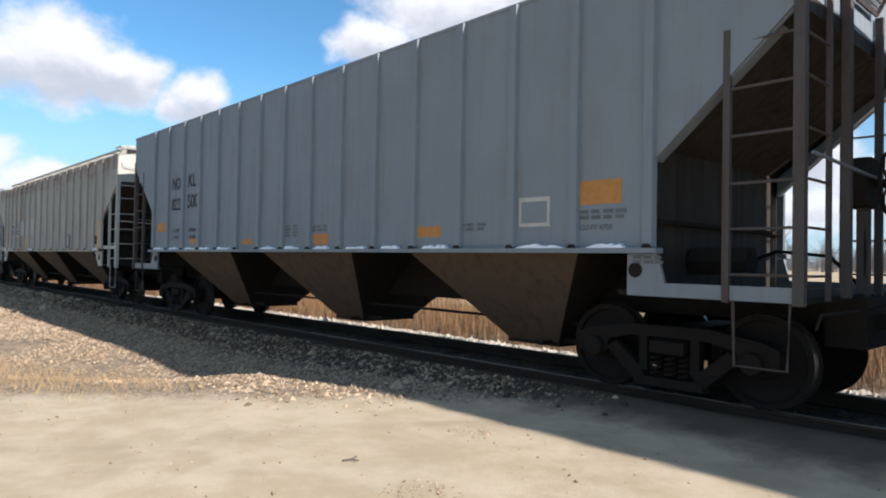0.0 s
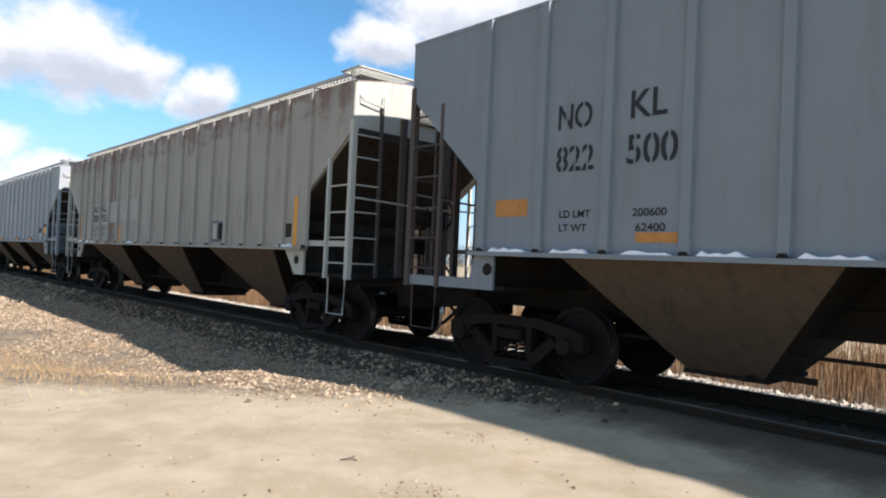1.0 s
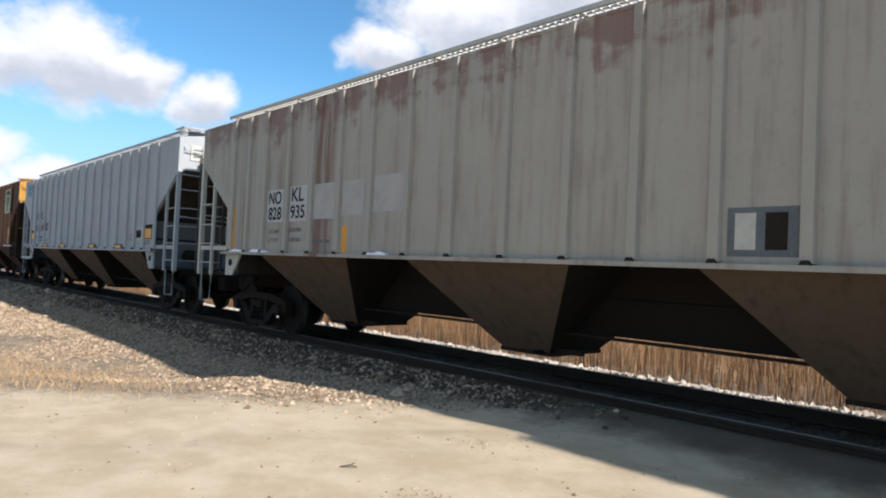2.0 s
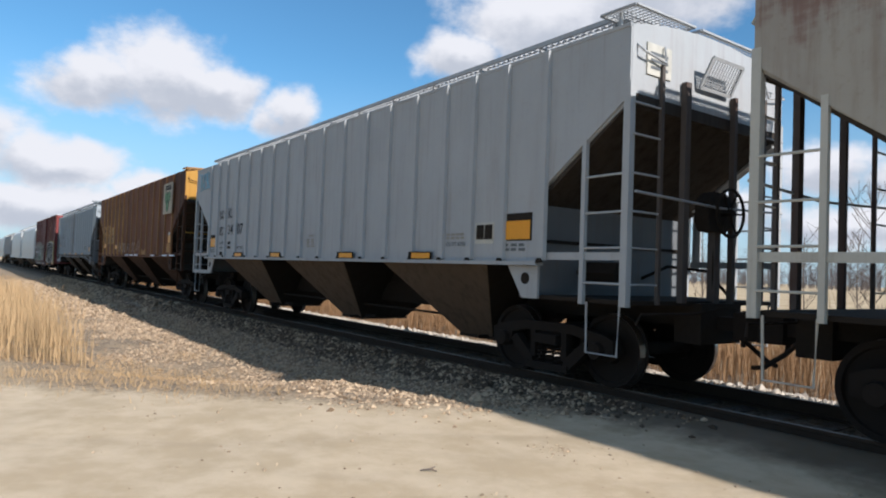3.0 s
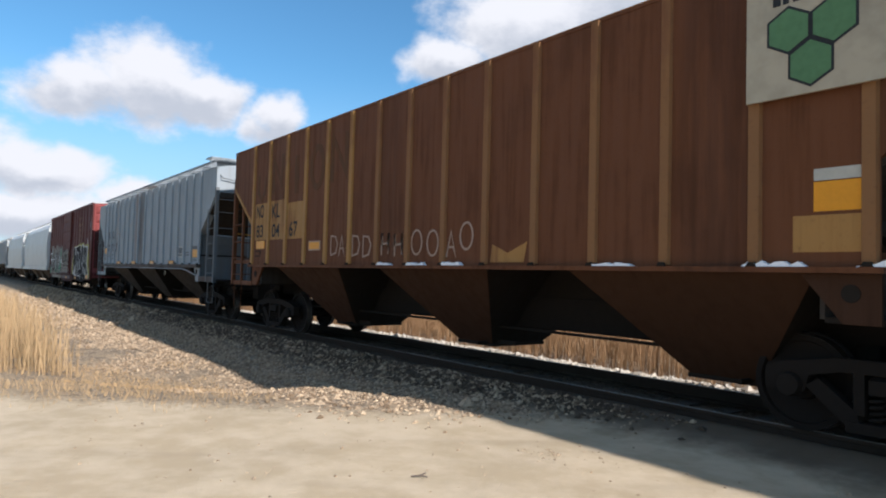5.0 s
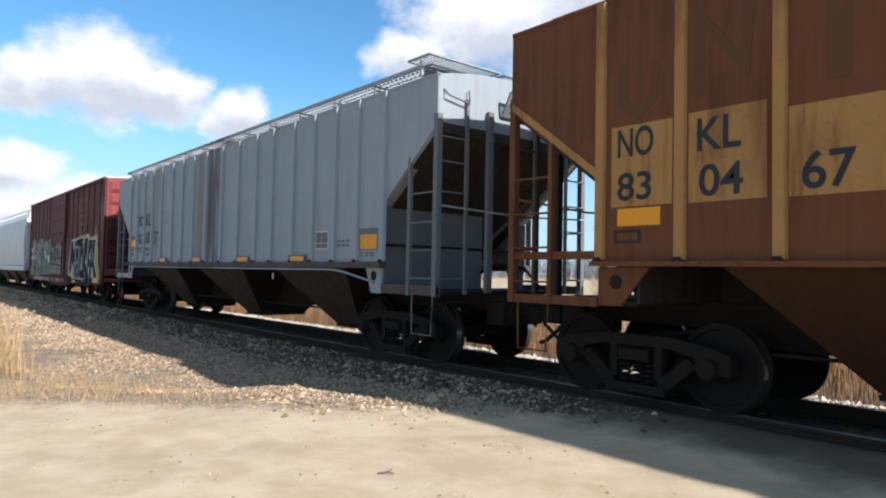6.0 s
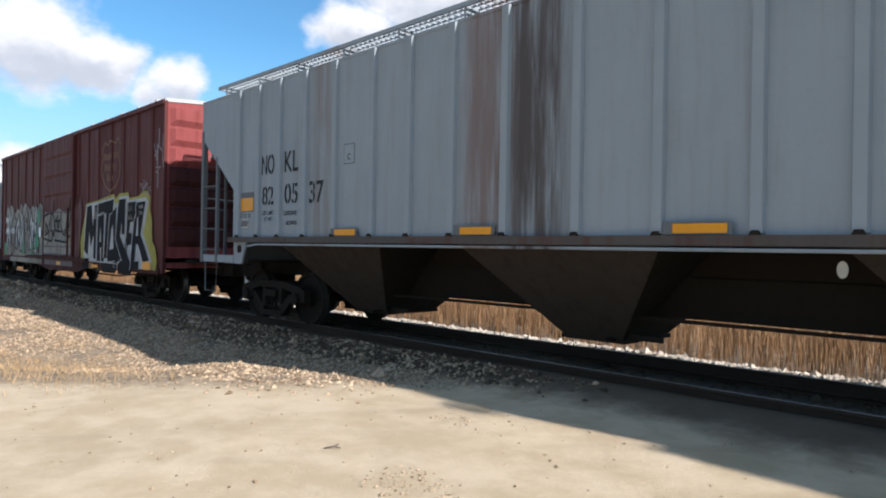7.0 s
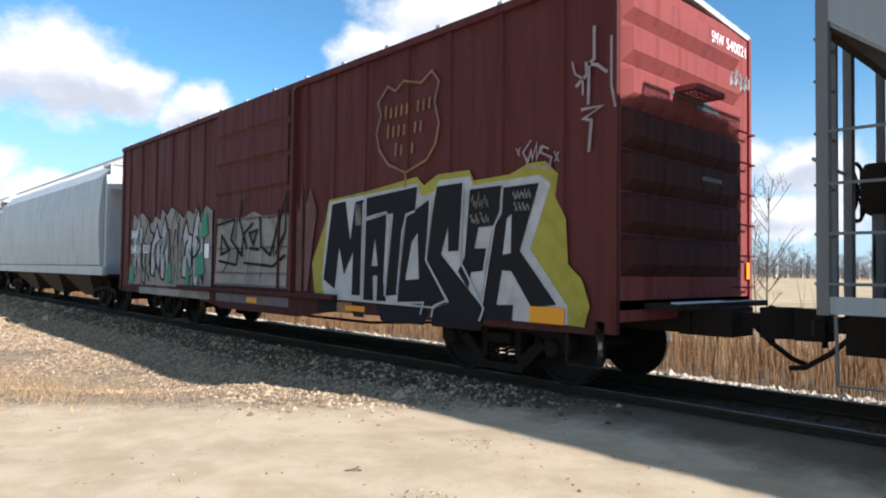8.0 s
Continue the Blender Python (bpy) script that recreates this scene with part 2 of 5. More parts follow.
def ground_material():
    """Packed dirt road, stony track bed and dry field, by place."""
    m, s, b, p = surface("dry_ground", 0.92)
    xyz = s.n("ShaderNodeSeparateXYZ", {0: p})
    big, mid, fine, grit = s.noise(p, 0.35, 4), s.noise(p, 2.2, 5, 0.6), s.noise(p, 14, 6, 0.65), s.noise(p, 70, 5, 0.7)
    road = s.mix(s.ramp(mid, 0.35, 0.68), (0.47, 0.365, 0.235), (0.58, 0.465, 0.32))
    ruts = s.noise(s.scaled(s.n("ShaderNodeVectorRotate", {"Vector": p, "Angle": radians(-49)}, rotation_type="Z_AXIS").outputs[0], (0.25, 1.7, 1)), 1.4, 4)
    road = s.mix(s.ramp(ruts, 0.5, 0.75, 0, 0.32), road, (0.34, 0.265, 0.18))
    road = s.mix(s.ramp(grit, 0.56, 0.72, 0, 0.28), road, (0.30, 0.24, 0.17))
    cells = s.n("ShaderNodeTexVoronoi", {"Vector": p, "Scale": 22.0})
    stones = s.mix(s.ramp(s.n("ShaderNodeSeparateColor", {0: cells.outputs["Color"]}).outputs[0], 0, 1), (0.20, 0.15, 0.10), (0.48, 0.375, 0.26))
    stones = s.mix(s.ramp(cells.outputs["Distance"], 0.25, 0.75, 0, 0.7), stones, (0.11, 0.085, 0.06))
    stones = s.mix(s.ramp(mid, 0.42, 0.62, 0, 0.6), stones, (0.38, 0.285, 0.18))
    field = s.mix(s.ramp(big, 0.35, 0.65), (0.42, 0.31, 0.18), (0.52, 0.41, 0.26))
    side = s.math("ADD", s.math("MULTIPLY", xyz.outputs[0], 0.75), s.math("MULTIPLY", xyz.outputs[1], -0.66))
    onroad = s.ramp(s.math("ADD", side, s.math("MULTIPLY", s.math("SUBTRACT", fine, 0.5), 1.1)), -2.95, -2.25)
    near = s.ramp(s.math("ADD", xyz.outputs[1], s.math("MULTIPLY", s.math("SUBTRACT", mid, 0.5), 0.9)), -1.1, -0.8, 1.0, 0.0)
    onroad = s.math("MULTIPLY", onroad, near)
    far = s.ramp(s.math("ABSOLUTE", s.math("ADD", xyz.outputs[1], 1.0)), 5.0, 7.5)
    c = s.mix(far, stones, field)
    # Ground is darker within about 2 m of the track's centre line.
    near_rails = s.ramp(s.math("ADD", s.math("ABSOLUTE", xyz.outputs[1]), s.math("MULTIPLY", s.math("SUBTRACT", mid, 0.5), 0.8)), 1.5, 2.3, 0.8, 0.0)
    c = s.mix(onroad, c, road)
    c = s.mix(near_rails, c, (0.05, 0.037, 0.027))
    h = s.math("ADD", s.math("MULTIPLY", fine, 0.6), s.math("MULTIPLY", grit, 0.4))
    h = s.math("SUBTRACT", h, s.math("MULTIPLY", s.math("SUBTRACT", 1.0, onroad), s.math("MULTIPLY", cells.outputs["Distance"], 0.8)))
    finish(s, b, c, h, 0.55, 0.03)
    return m


GROUND = ground_material()


# ------------------------------------------------------------------ mesh helpers
def box(bm, x0, x1, y0, y1, z0, z1):
    v = [bm.verts.new((x, y, z)) for z in (z0, z1) for x, y in ((x0, y0), (x1, y0), (x1, y1), (x0, y1))]
    for f in ((3, 2, 1, 0), (4, 5, 6, 7), (0, 1, 5, 4), (1, 2, 6, 5), (2, 3, 7, 6), (3, 0, 4, 7)):
        bm.faces.new([v[i] for i in f])


def prism(bm, outline, y0, y1, axis="y"):
    """An outline in the x-z plane (axis y), y-z plane (axis x) or x-y plane (axis z), given thickness."""
    def at(a, c, d):
        return {"y": (a, d, c), "x": (d, a, c), "z": (a, c, d)}[axis]
    lo = [bm.verts.new(at(a, c, y0)) for a, c in outline]
    hi = [bm.verts.new(at(a, c, y1)) for a, c in outline]
    bm.faces.new(lo)
    bm.faces.new(hi[::-1])
    for i in range(len(lo)):
        j = (i + 1) % len(lo)
        bm.faces.new((lo[j], lo[i], hi[i], hi[j]))


def tube(bm, points, r, n=6):
    """A round bar along a chain of points."""
    pts = [Vector(p) for p in points]
    rings = []
    for i, p in enumerate(pts):
        d = (pts[min(i + 1, len(pts) - 1)] - pts[max(i - 1, 0)]).normalized()
        a = d.cross(Vector((0, 0, 1)) if abs(d.z) < 0.9 else Vector((1, 0, 0))).normalized()
        c = d.cross(a)
        rings.append([bm.verts.new(p + (a * math.cos(k * math.tau / n) + c * math.sin(k * math.tau / n)) * r) for k in range(n)])
    for u, v in zip(rings, rings[1:]):
        for k in range(n):
            bm.faces.new((u[k], u[(k + 1) % n], v[(k + 1) % n], v[k]))
    bm.faces.new(rings[0][::-1])
    bm.faces.new(rings[-1])


def lathe(bm, profile, n=28, centre=(0, 0, 0)):
    """A turned solid about the y axis; profile of (radius, y)."""
    rings = [[bm.verts.new((centre[0] + r * math.cos(k * math.tau / n), centre[1] + y, centre[2] + r * math.sin(k * math.tau / n))) for k in range(n)] for r, y in profile]
    for u, v in zip(rings, rings[1:]):
        for k in range(n):
            bm.faces.new((u[k], u[(k + 1) % n], v[(k + 1) % n], v[k]))
    bm.faces.new(rings[0][::-1])
    bm.faces.new(rings[-1])


def mesh_of(name, bm, material, smooth=False):
    bmesh.ops.recalc_face_normals(bm, faces=bm.faces)
    me = bpy.data.meshes.new(name)
    bm.to_mesh(me)
    bm.free()
    me.materials.append(material)
    if smooth:
        me.polygons.foreach_set("use_smooth", [True] * len(me.polygons))
    return me


def part(name, bm, material, parent, label="", smooth=False):
    ob = new(name, mesh_of(name, bm, material, smooth))
    ob.parent = parent
    return tagged(ob, label)


def shared(name, me, parent, x=0, y=0, z=0, rz=0):
    ob = new(name, me)
    ob.parent = parent
    ob.matrix_basis = pose(x, y, z, 0, 0, rz)
    return ob


def made(fill, *args):
    bm = bmesh.new()
    fill(bm, *args)
    return bm


def boxes(*rows):
    bm = bmesh.new()
    for r in rows:
        box(bm, *r)
    return bm


def tubes(r, *chains):
    bm = bmesh.new()
    for c in chains:
        tube(bm, c, r)
    return bm


def plate(parent, name, outline, y, material, label="", depth=0.004):
    """A thin flat shape on a side that faces -y."""
    bm = bmesh.new()
    prism(bm, outline, y - depth, y)
    return part(name, bm, material, parent, label)


def rect(x0, x1, z0, z1):
    return [(x0, z0), (x1, z0), (x1, z1), (x0, z1)]


def lettering(parent, text, x0, x1, z0, z1, y, material, facing="side", bridges=False, bold=0.014):
    """Flat letters that fill a rectangle on a side that faces -y, or on an end that faces +x (x0, x1 are then y)."""
    cu = bpy.data.curves.new("lettering", "FONT")
    cu.body = text
    cu.offset = bold
    tmp = new("lettering", cu)
    me = bpy.data.meshes.new_from_object(tmp.evaluated_get(bpy.context.evaluated_depsgraph_get()))
    bpy.data.objects.remove(tmp)
    co = np.empty(len(me.vertices) * 3)
    me.vertices.foreach_get("co", co)
    co = co.reshape(-1, 3)
    lo, hi = co.min(0), co.max(0)
    a = x0 + (co[:, 0] - lo[0]) / max(hi[0] - lo[0], 1e-6) * (x1 - x0)
    c = z0 + (co[:, 1] - lo[1]) / max(hi[1] - lo[1], 1e-6) * (z1 - z0)
    flat = np.full(len(co), y)
    co = np.stack((a, flat, c) if facing == "side" else (flat, a, c), 1)
    me.vertices.foreach_set("co", co.ravel())
    me.materials.clear()
    me.materials.append(material)
    me.update()
    # one part for each letter
    bm = bmesh.new()
    bm.from_mesh(me)
    bpy.data.meshes.remove(me)
    if bridges:
        # the uncut bridges of a stencil, through the middle of each letter
        wide = (x1 - x0) / len(text)
        for k, ch in enumerate(text):
            if ch not in "O0823569N":
                continue
            mid = x0 + (k + 0.5) * wide
            for cut in (mid - 0.013, mid + 0.013):
                bmesh.ops.bisect_plane(bm, geom=list(bm.verts) + list(bm.edges) + list(bm.faces), plane_co=(cut, 0, 0), plane_no=(1, 0, 0))
            gone = [f for f in bm.faces if abs(f.calc_center_median().x - mid) < 0.0128]
            bmesh.ops.delete(bm, geom=gone, context="FACES")
    bm.faces.ensure_lookup_table()
    left = set(bm.faces)
    for first in list(bm.faces):
        if first not in left:
            continue
        group, edge_ = [], [first]
        left.discard(edge_[0])
        while edge_:
            f = edge_.pop()
            group.append(f)
            for e in f.edges:
                for g in e.link_faces:
                    if g in left:
                        left.discard(g)
                        edge_.append(g)
        index = {}
        for f in group:
            for v in f.verts:
                index.setdefault(v, len(index))
        one = bpy.data.meshes.new("letter")
        one.from_pydata([tuple(v.co) for v in index], [], [[index[v] for v in f.verts] for f in group])
        one.materials.append(material)
        new("letter", one).parent = parent
    bm.free()


def bars(parent, x0, x1, z0, z1, lines, y, material=None, words=3):
    """Small writing that cannot be read: plain bars."""
    h = (z1 - z0) / (lines * 1.6)
    rng = random.Random(int(x0 * 100 + lines))
    for i in range(lines):
        z = z1 - (i + 1) * (z1 - z0) / lines + 0.2 * h
        x = x0
        for k in range(words):
            wide = (x1 - x0) / words * rng.uniform(0.55, 0.85)
            plate(parent, "small_writing", rect(x, x + wide, z, z + h), y, material or FAINT, "", 0.003)
            x += (x1 - x0) / words


# ------------------------------------------------------------------ trucks (shared meshes)
WHEEL_R = 0.457


def wheelset_mesh():
    """Axle and both wheels, turned as one piece."""
    half = [(0.085, 0.0), (0.085, 0.60), (0.16, 0.64), (0.17, 0.70), (0.39, 0.72), (0.40, 0.685), (0.482, 0.68), (0.486, 0.71), (WHEEL_R + 0.006, 0.72), (WHEEL_R, 0.825), (0.40, 0.825), (0.385, 0.79), (0.17, 0.775), (0.15, 0.84), (0.075, 0.845), (0.075, 0.98)]
    bm = bmesh.new()
    lathe(bm, [(r, -y) for r, y in reversed(half)] + half[1:], 36)
    me = mesh_of("wheelset", bm, TREAD)
    me.materials.append(POLISHED)
    for f in me.polygons:
        c = f.center
        if math.hypot(c.x, c.z) > 0.45 and abs(c.y) > 0.73:
            f.material_index = 1
    return me


def sideframe_mesh():
    """Cast side frame with two windows beside the spring pocket, in its own x-z plane."""
    bm = bmesh.new()
    for sgn in (-1, 1):
        s = sgn
        prism(bm, [(s * 1.10, 0.40), (s * 1.10, 0.60), (s * 0.95, 0.66), (s * 0.45, 0.74), (0, 0.74), (0, 0.62), (s * 0.42, 0.62), (s * 0.70, 0.56), (s * 0.74, 0.40)], -0.07, 0.07)
        prism(bm, [(s * 0.74, 0.46), (s * 0.62, 0.54), (s * 0.30, 0.28), (s * 0.26, 0.13), (s * 0.36, 0.13)], -0.065, 0.065)
        prism(bm, [(s * 0.24, 0.62), (s * 0.24, 0.26), (s * 0.33, 0.26), (s * 0.33, 0.62)], -0.06, 0.06)
    box(bm, -0.38, 0.38, -0.09, 0.09, 0.11, 0.20)
    return mesh_of("side_frame", bm, CAST)


def spring_mesh():
    bm = bmesh.new()
    tube(bm, [(0.055 * math.cos(k * 0.7), 0.055 * math.sin(k * 0.7), 0.20 + 0.24 * k / 40) for k in range(41)], 0.016, 5)
    return mesh_of("spring", bm, CAST)


def cap_mesh():
    bm = bmesh.new()
    lathe(bm, [(0.03, -0.10), (0.10, -0.09), (0.115, -0.02), (0.115, 0.08)], 16)
    return mesh_of("bearing_cap", bm, CAST)


def bolster_mesh():
    bm = bmesh.new()
    prism(bm, [(-1.1, 0.46), (-1.1, 0.58), (-0.5, 0.72), (0.5, 0.72), (1.1, 0.58), (1.1, 0.46), (0.4, 0.34), (-0.4, 0.34)], -0.19, 0.19, "x")
    for s in (-1, 1):
        box(bm, s * 0.34 - 0.04, s * 0.34 + 0.04, -0.80, 0.80, 0.34, 0.42)
        for k in (-1, 1):
            box(bm, min(s * 0.34, s * 0.41), max(s * 0.34, s * 0.41), k * 0.75 - 0.05, k * 0.75 + 0.05, 0.30, 0.58)
    return mesh_of("truck", bm, CAST)


WHEELSET, SIDEFRAME, SPRING, CAP, BOLSTER = wheelset_mesh(), sideframe_mesh(), spring_mesh(), cap_mesh(), bolster_mesh()
ROLLING = []


def add_truck(car, x):
    t = shared("truck", BOLSTER, car, x)
    tagged(t, "grimy cast-steel two-axle truck")
    for s in (-1, 1):
        shared("side_frame", SIDEFRAME, t, 0, s * 0.99, 0)
        for k in (-0.16, 0.0, 0.16):
            shared("spring", SPRING, t, k, s * 0.99, 0)
        for a in (-0.865, 0.865):
            shared("bearing_cap", CAP, t, a, s * 1.04, WHEEL_R, 0 if s < 0 else 180)
    for a in (-0.865, 0.865):
        ROLLING.append((shared("wheelset", WHEELSET, t, a, 0, WHEEL_R), a))


def coupler_mesh():
    bm = bmesh.new()
    box(bm, 0.0, 0.48, -0.09, 0.09, 0.79, 0.95)
    prism(bm, [(0.40, -0.16), (0.58, -0.20), (0.74, -0.08), (0.72, 0.03), (0.62, -0.02), (0.56, 0.07), (0.72, 0.12), (0.68, 0.22), (0.42, 0.17)], 0.70, 1.02, "z")
    tube(bm, [(0.50, -0.10, 0.62), (0.50, -0.10, 1.04)], 0.03)
    tube(bm, [(0.1, 0.35, 0.82), (0.3, 0.36, 0.62), (0.55, 0.33, 0.45), (0.72, 0.22, 0.42)], 0.028)
    return mesh_of("coupler", bm, CAST)


COUPLER = coupler_mesh()


# ------------------------------------------------------------------ hopper cars
HALF = 8.21        # half the length over the roof
WIDE = 1.62


def rib_mesh(z0, z1, material, deep=0.05):
    bm = bmesh.new()
    outline = [(-0.066, 0), (-0.05, -deep), (0.05, -deep), (0.066, 0)]
    lo = [bm.verts.new((x, y, z0)) for x, y in outline]
    mid = [bm.verts.new((x, y, z1 - 0.03)) for x, y in outline]
    top = [bm.verts.new((x, y * 0.9, z1)) for x, y in outline]
    for a, c in ((lo, mid), (mid, top)):
        for i in range(3):
            bm.faces.new((a[i], a[i + 1], c[i + 1], c[i]))
    bm.faces.new(lo)
    bm.faces.new(top)
    return mesh_of("side_rib", bm, material)


def arch(y, top, rise):
    return top + rise * (1 - (y / WIDE) ** 2)


def grating(bm, x0, x1, y0, y1, z, step=0.11, bar=0.016, across=0.12, thick=0.03):
    """Open walkway grating with a frame."""
    for y in (y0, y1):
        box(bm, x0, x1, y - 0.02, y + 0.02, z - thick, z + thick)
    for x in (x0, x1):
        box(bm, x - 0.02, x + 0.02, y0, y1, z - thick, z + thick)
    n = int((x1 - x0) / step)
    for i in range(1, n):
        x = x0 + i * (x1 - x0) / n
        box(bm, x - bar / 2, x + bar / 2, y0, y1, z - thick / 2, z + thick / 2)
    m = max(2, int((y1 - y0) / across))
    for i in range(1, m):
        y = y0 + i * (y1 - y0) / m
        box(bm, x0, x1, y - bar / 2, y + bar / 2, z - thick * 0.4, z + thick * 0.4)


CUR = [HALF]       # half length of the car being lettered


def hopper_car(label, paint, top=4.25, half=8.21, slope_paint=None, post_paint=None, rib_paint=None, end_paint=None, bay_paint=None, ribs=16, wheel_end=1, sill_rail=False, side_rail=True, snow=0, rib_first=1.42, rib_last=15.06, bays=(3.95, 8.21, 12.47), rib_at=None, skirt="gusset", board=(-1.22, -0.68, 0.31), board_paint=None, low=3.38, bulk=1.75, keel=0.64, inset=1.31, walk_up=0.25, rib_deep=0.05, worn_from=99, lead_paint=None, bulk_paint=None, half_bulk=False, edge_paint=None, sill_paint=None, sill_low=0.045, inner_paint=None, deck_rails=()):
    rib_paint, end_paint, bay_paint = rib_paint or paint, end_paint or paint, bay_paint or HOPPER
    HALF = half
    CUR[0] = half
    slope_paint, post_paint = slope_paint or DARKPAINT, post_paint or end_paint
    inner_paint = inner_paint or post_paint
    car = tagged(new("hopper_car"), label, "freight car", "cars of the train")
    sill, kink = 1.53, 2.40
    rise = 0.18
    side = [(-HALF, low), (-HALF, top), (HALF, top), (HALF, low), (HALF - inset, kink), (HALF - inset, sill), (-HALF + inset, sill), (-HALF + inset, kink)]
    rib = rib_mesh(sill + 0.02, top - 0.01, rib_paint, rib_deep)
    worn_rib = rib_mesh(sill + 0.02, top - 0.01, RUSTRIB, rib_deep) if worn_from < 50 else rib
    for s in (-1, 1):
        part("side_sheet", made(prism, side, s * WIDE, s * (WIDE - 0.03)), paint, car)
        part("side_sill", boxes((-HALF + inset - 0.05, HALF - inset + 0.05, min(s * 1.56, s * 1.70), max(s * 1.56, s * 1.70), sill - sill_low, sill + 0.005)), sill_paint or paint, car)
        part("top_chord", boxes((-HALF, HALF, min(s * 1.58, s * 1.63), max(s * 1.58, s * 1.63), top - 0.03, top + 0.012)), paint, car)
        for u in rib_at or [rib_first + (rib_last - rib_first) * i / (ribs - 1) for i in range(ribs)]:
            shared("side_rib", rib if u < worn_from else worn_rib, car, u - HALF, s * WIDE, 0, 0 if s < 0 else 180)
    bm = bmesh.new()
    prism(bm, [(-0.06, sill - 0.012), (-0.028, sill + 0.045), (0.028, sill + 0.045), (0.06, sill - 0.012)], -0.075, -0.046)
    foot = mesh_of("rib_foot", bm, DARK)
    for u in rib_at or [rib_first + (rib_last - rib_first) * i / (ribs - 1) for i in range(ribs)]:
        shared("rib_foot", foot, car, u - HALF, -WIDE, 0)
    # roof
    bm = bmesh.new()
    ys = [WIDE * k / 6 for k in range(-6, 7)]
    outline = [(y, arch(y, top, rise)) for y in ys] + [(y, arch(y, top, rise) - 0.03) for y in reversed(ys)]
    prism(bm, outline, -HALF, HALF, "x")
    part("roof", bm, paint, car)
    bm = bmesh.new()
    grating(bm, -HALF + 0.35, HALF - 0.35, board[0], board[1], top + board[2])
    for i in range(13):
        x = -HALF + 0.6 + i * (2 * HALF - 1.2) / 12
        box(bm, x - 0.02, x + 0.02, board[0] + 0.02, board[1] - 0.02, top + 0.04, top + board[2] - 0.02)
    part("running_board", bm, board_paint or end_paint, car, "grating walkway on the roof")
    bm = bmesh.new()
    grating(bm, -HALF + 0.35, HALF - 0.35, 0.62, 1.12, top + 0.33, 0.3)
    part("running_board", bm, board_paint or end_paint, car, "grating walkway on the roof")
    # bays
    centre = [u - HALF + 0.11 for u in bays]
    for c in centre:
        bm = bmesh.new()
        hi = [bm.verts.new((c + a * 1.41, b * 1.555, sill - 0.02)) for a, b in ((-1, -1), (1, -1), (1, 1), (-1, 1))]
        lo = [bm.verts.new((c + a * 0.40, b * 0.54, 0.34)) for a, b in ((-1, -1), (1, -1), (1, 1), (-1, 1))]
        for i in range(4):
            j = (i + 1) % 4
            bm.faces.new((hi[i], hi[j], lo[j], lo[i]))
        bm.faces.new(hi)
        bm.faces.new(lo[::-1])
        # The hull's dark tone paints the shade between bays; side sheets stay lighter.
        bay = part("discharge_bay", bm, BAYSHADE, car, "sloping discharge bay with shade painted dark")
        for sg in (-1, 1):
            bm = bmesh.new()
            quad = [(c - 1.41, 1.558, sill - 0.025), (c + 1.41, 1.558, sill - 0.025), (c + 0.40, 0.543, 0.345), (c - 0.40, 0.543, 0.345)]
            out_ = [bm.verts.new((x, sg * (y + 0.008), z)) for x, y, z in quad]
            in_ = [bm.verts.new((x, sg * (y - 0.004), z)) for x, y, z in quad]
            bm.faces.new(out_)
            bm.faces.new(in_[::-1])
            for k in range(4):
                bm.faces.new((out_[k], out_[(k + 1) % 4], in_[(k + 1) % 4], in_[k]))
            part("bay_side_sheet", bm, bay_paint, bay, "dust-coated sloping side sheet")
        part("outlet_gate", boxes((c - 0.44, c + 0.44, -0.56, 0.56, 0.305, 0.355)), DARK, bay)
        part("gate_pinion", tubes(0.03, [(c + 0.30, -0.78, 0.36), (c + 0.30, -0.50, 0.36)]), DARK, bay)
        part("gate_rail", boxes((c + 0.44, c + 0.86, -0.50, -0.44, 0.36, 0.42)), DARK, bay)
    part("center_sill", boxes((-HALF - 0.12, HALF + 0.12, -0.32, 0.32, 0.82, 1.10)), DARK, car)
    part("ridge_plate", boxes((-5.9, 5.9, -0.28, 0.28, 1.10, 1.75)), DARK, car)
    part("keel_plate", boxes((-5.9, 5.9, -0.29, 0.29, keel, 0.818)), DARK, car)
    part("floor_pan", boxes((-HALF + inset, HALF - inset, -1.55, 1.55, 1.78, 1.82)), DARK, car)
    base_post = post_paint
    for e in (-1, 1):
        # The leading end's posts, rungs and skirts take a darker paint if given.
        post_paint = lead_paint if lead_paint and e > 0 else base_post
        # end: arched head, slope sheet, bulkhead, deck, ladders
        ys2 = [WIDE * 0.985 * k / 6 for k in range(-6, 7)]
        head_ = [(y, arch(y, top, rise) - 0.02) for y in ys2] + [(WIDE * 0.985, low - 0.02), (-WIDE * 0.985, low - 0.02)]
        x = e * HALF
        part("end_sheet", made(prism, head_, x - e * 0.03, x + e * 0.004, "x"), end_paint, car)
        # Slope sheet, beam and bulkhead are darker than the car's sides.
        sl = [(x, low), (x, low - 0.06), (x - e * 2.36, low - 1.825), (x - e * 2.36, low - 1.765)]
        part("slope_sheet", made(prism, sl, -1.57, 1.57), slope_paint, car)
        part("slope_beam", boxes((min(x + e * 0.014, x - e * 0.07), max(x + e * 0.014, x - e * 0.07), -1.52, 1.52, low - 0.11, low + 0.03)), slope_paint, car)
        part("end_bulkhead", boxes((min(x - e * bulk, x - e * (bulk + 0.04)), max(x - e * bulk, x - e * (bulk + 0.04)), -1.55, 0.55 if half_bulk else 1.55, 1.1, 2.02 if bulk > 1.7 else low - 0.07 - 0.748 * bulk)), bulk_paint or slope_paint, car)
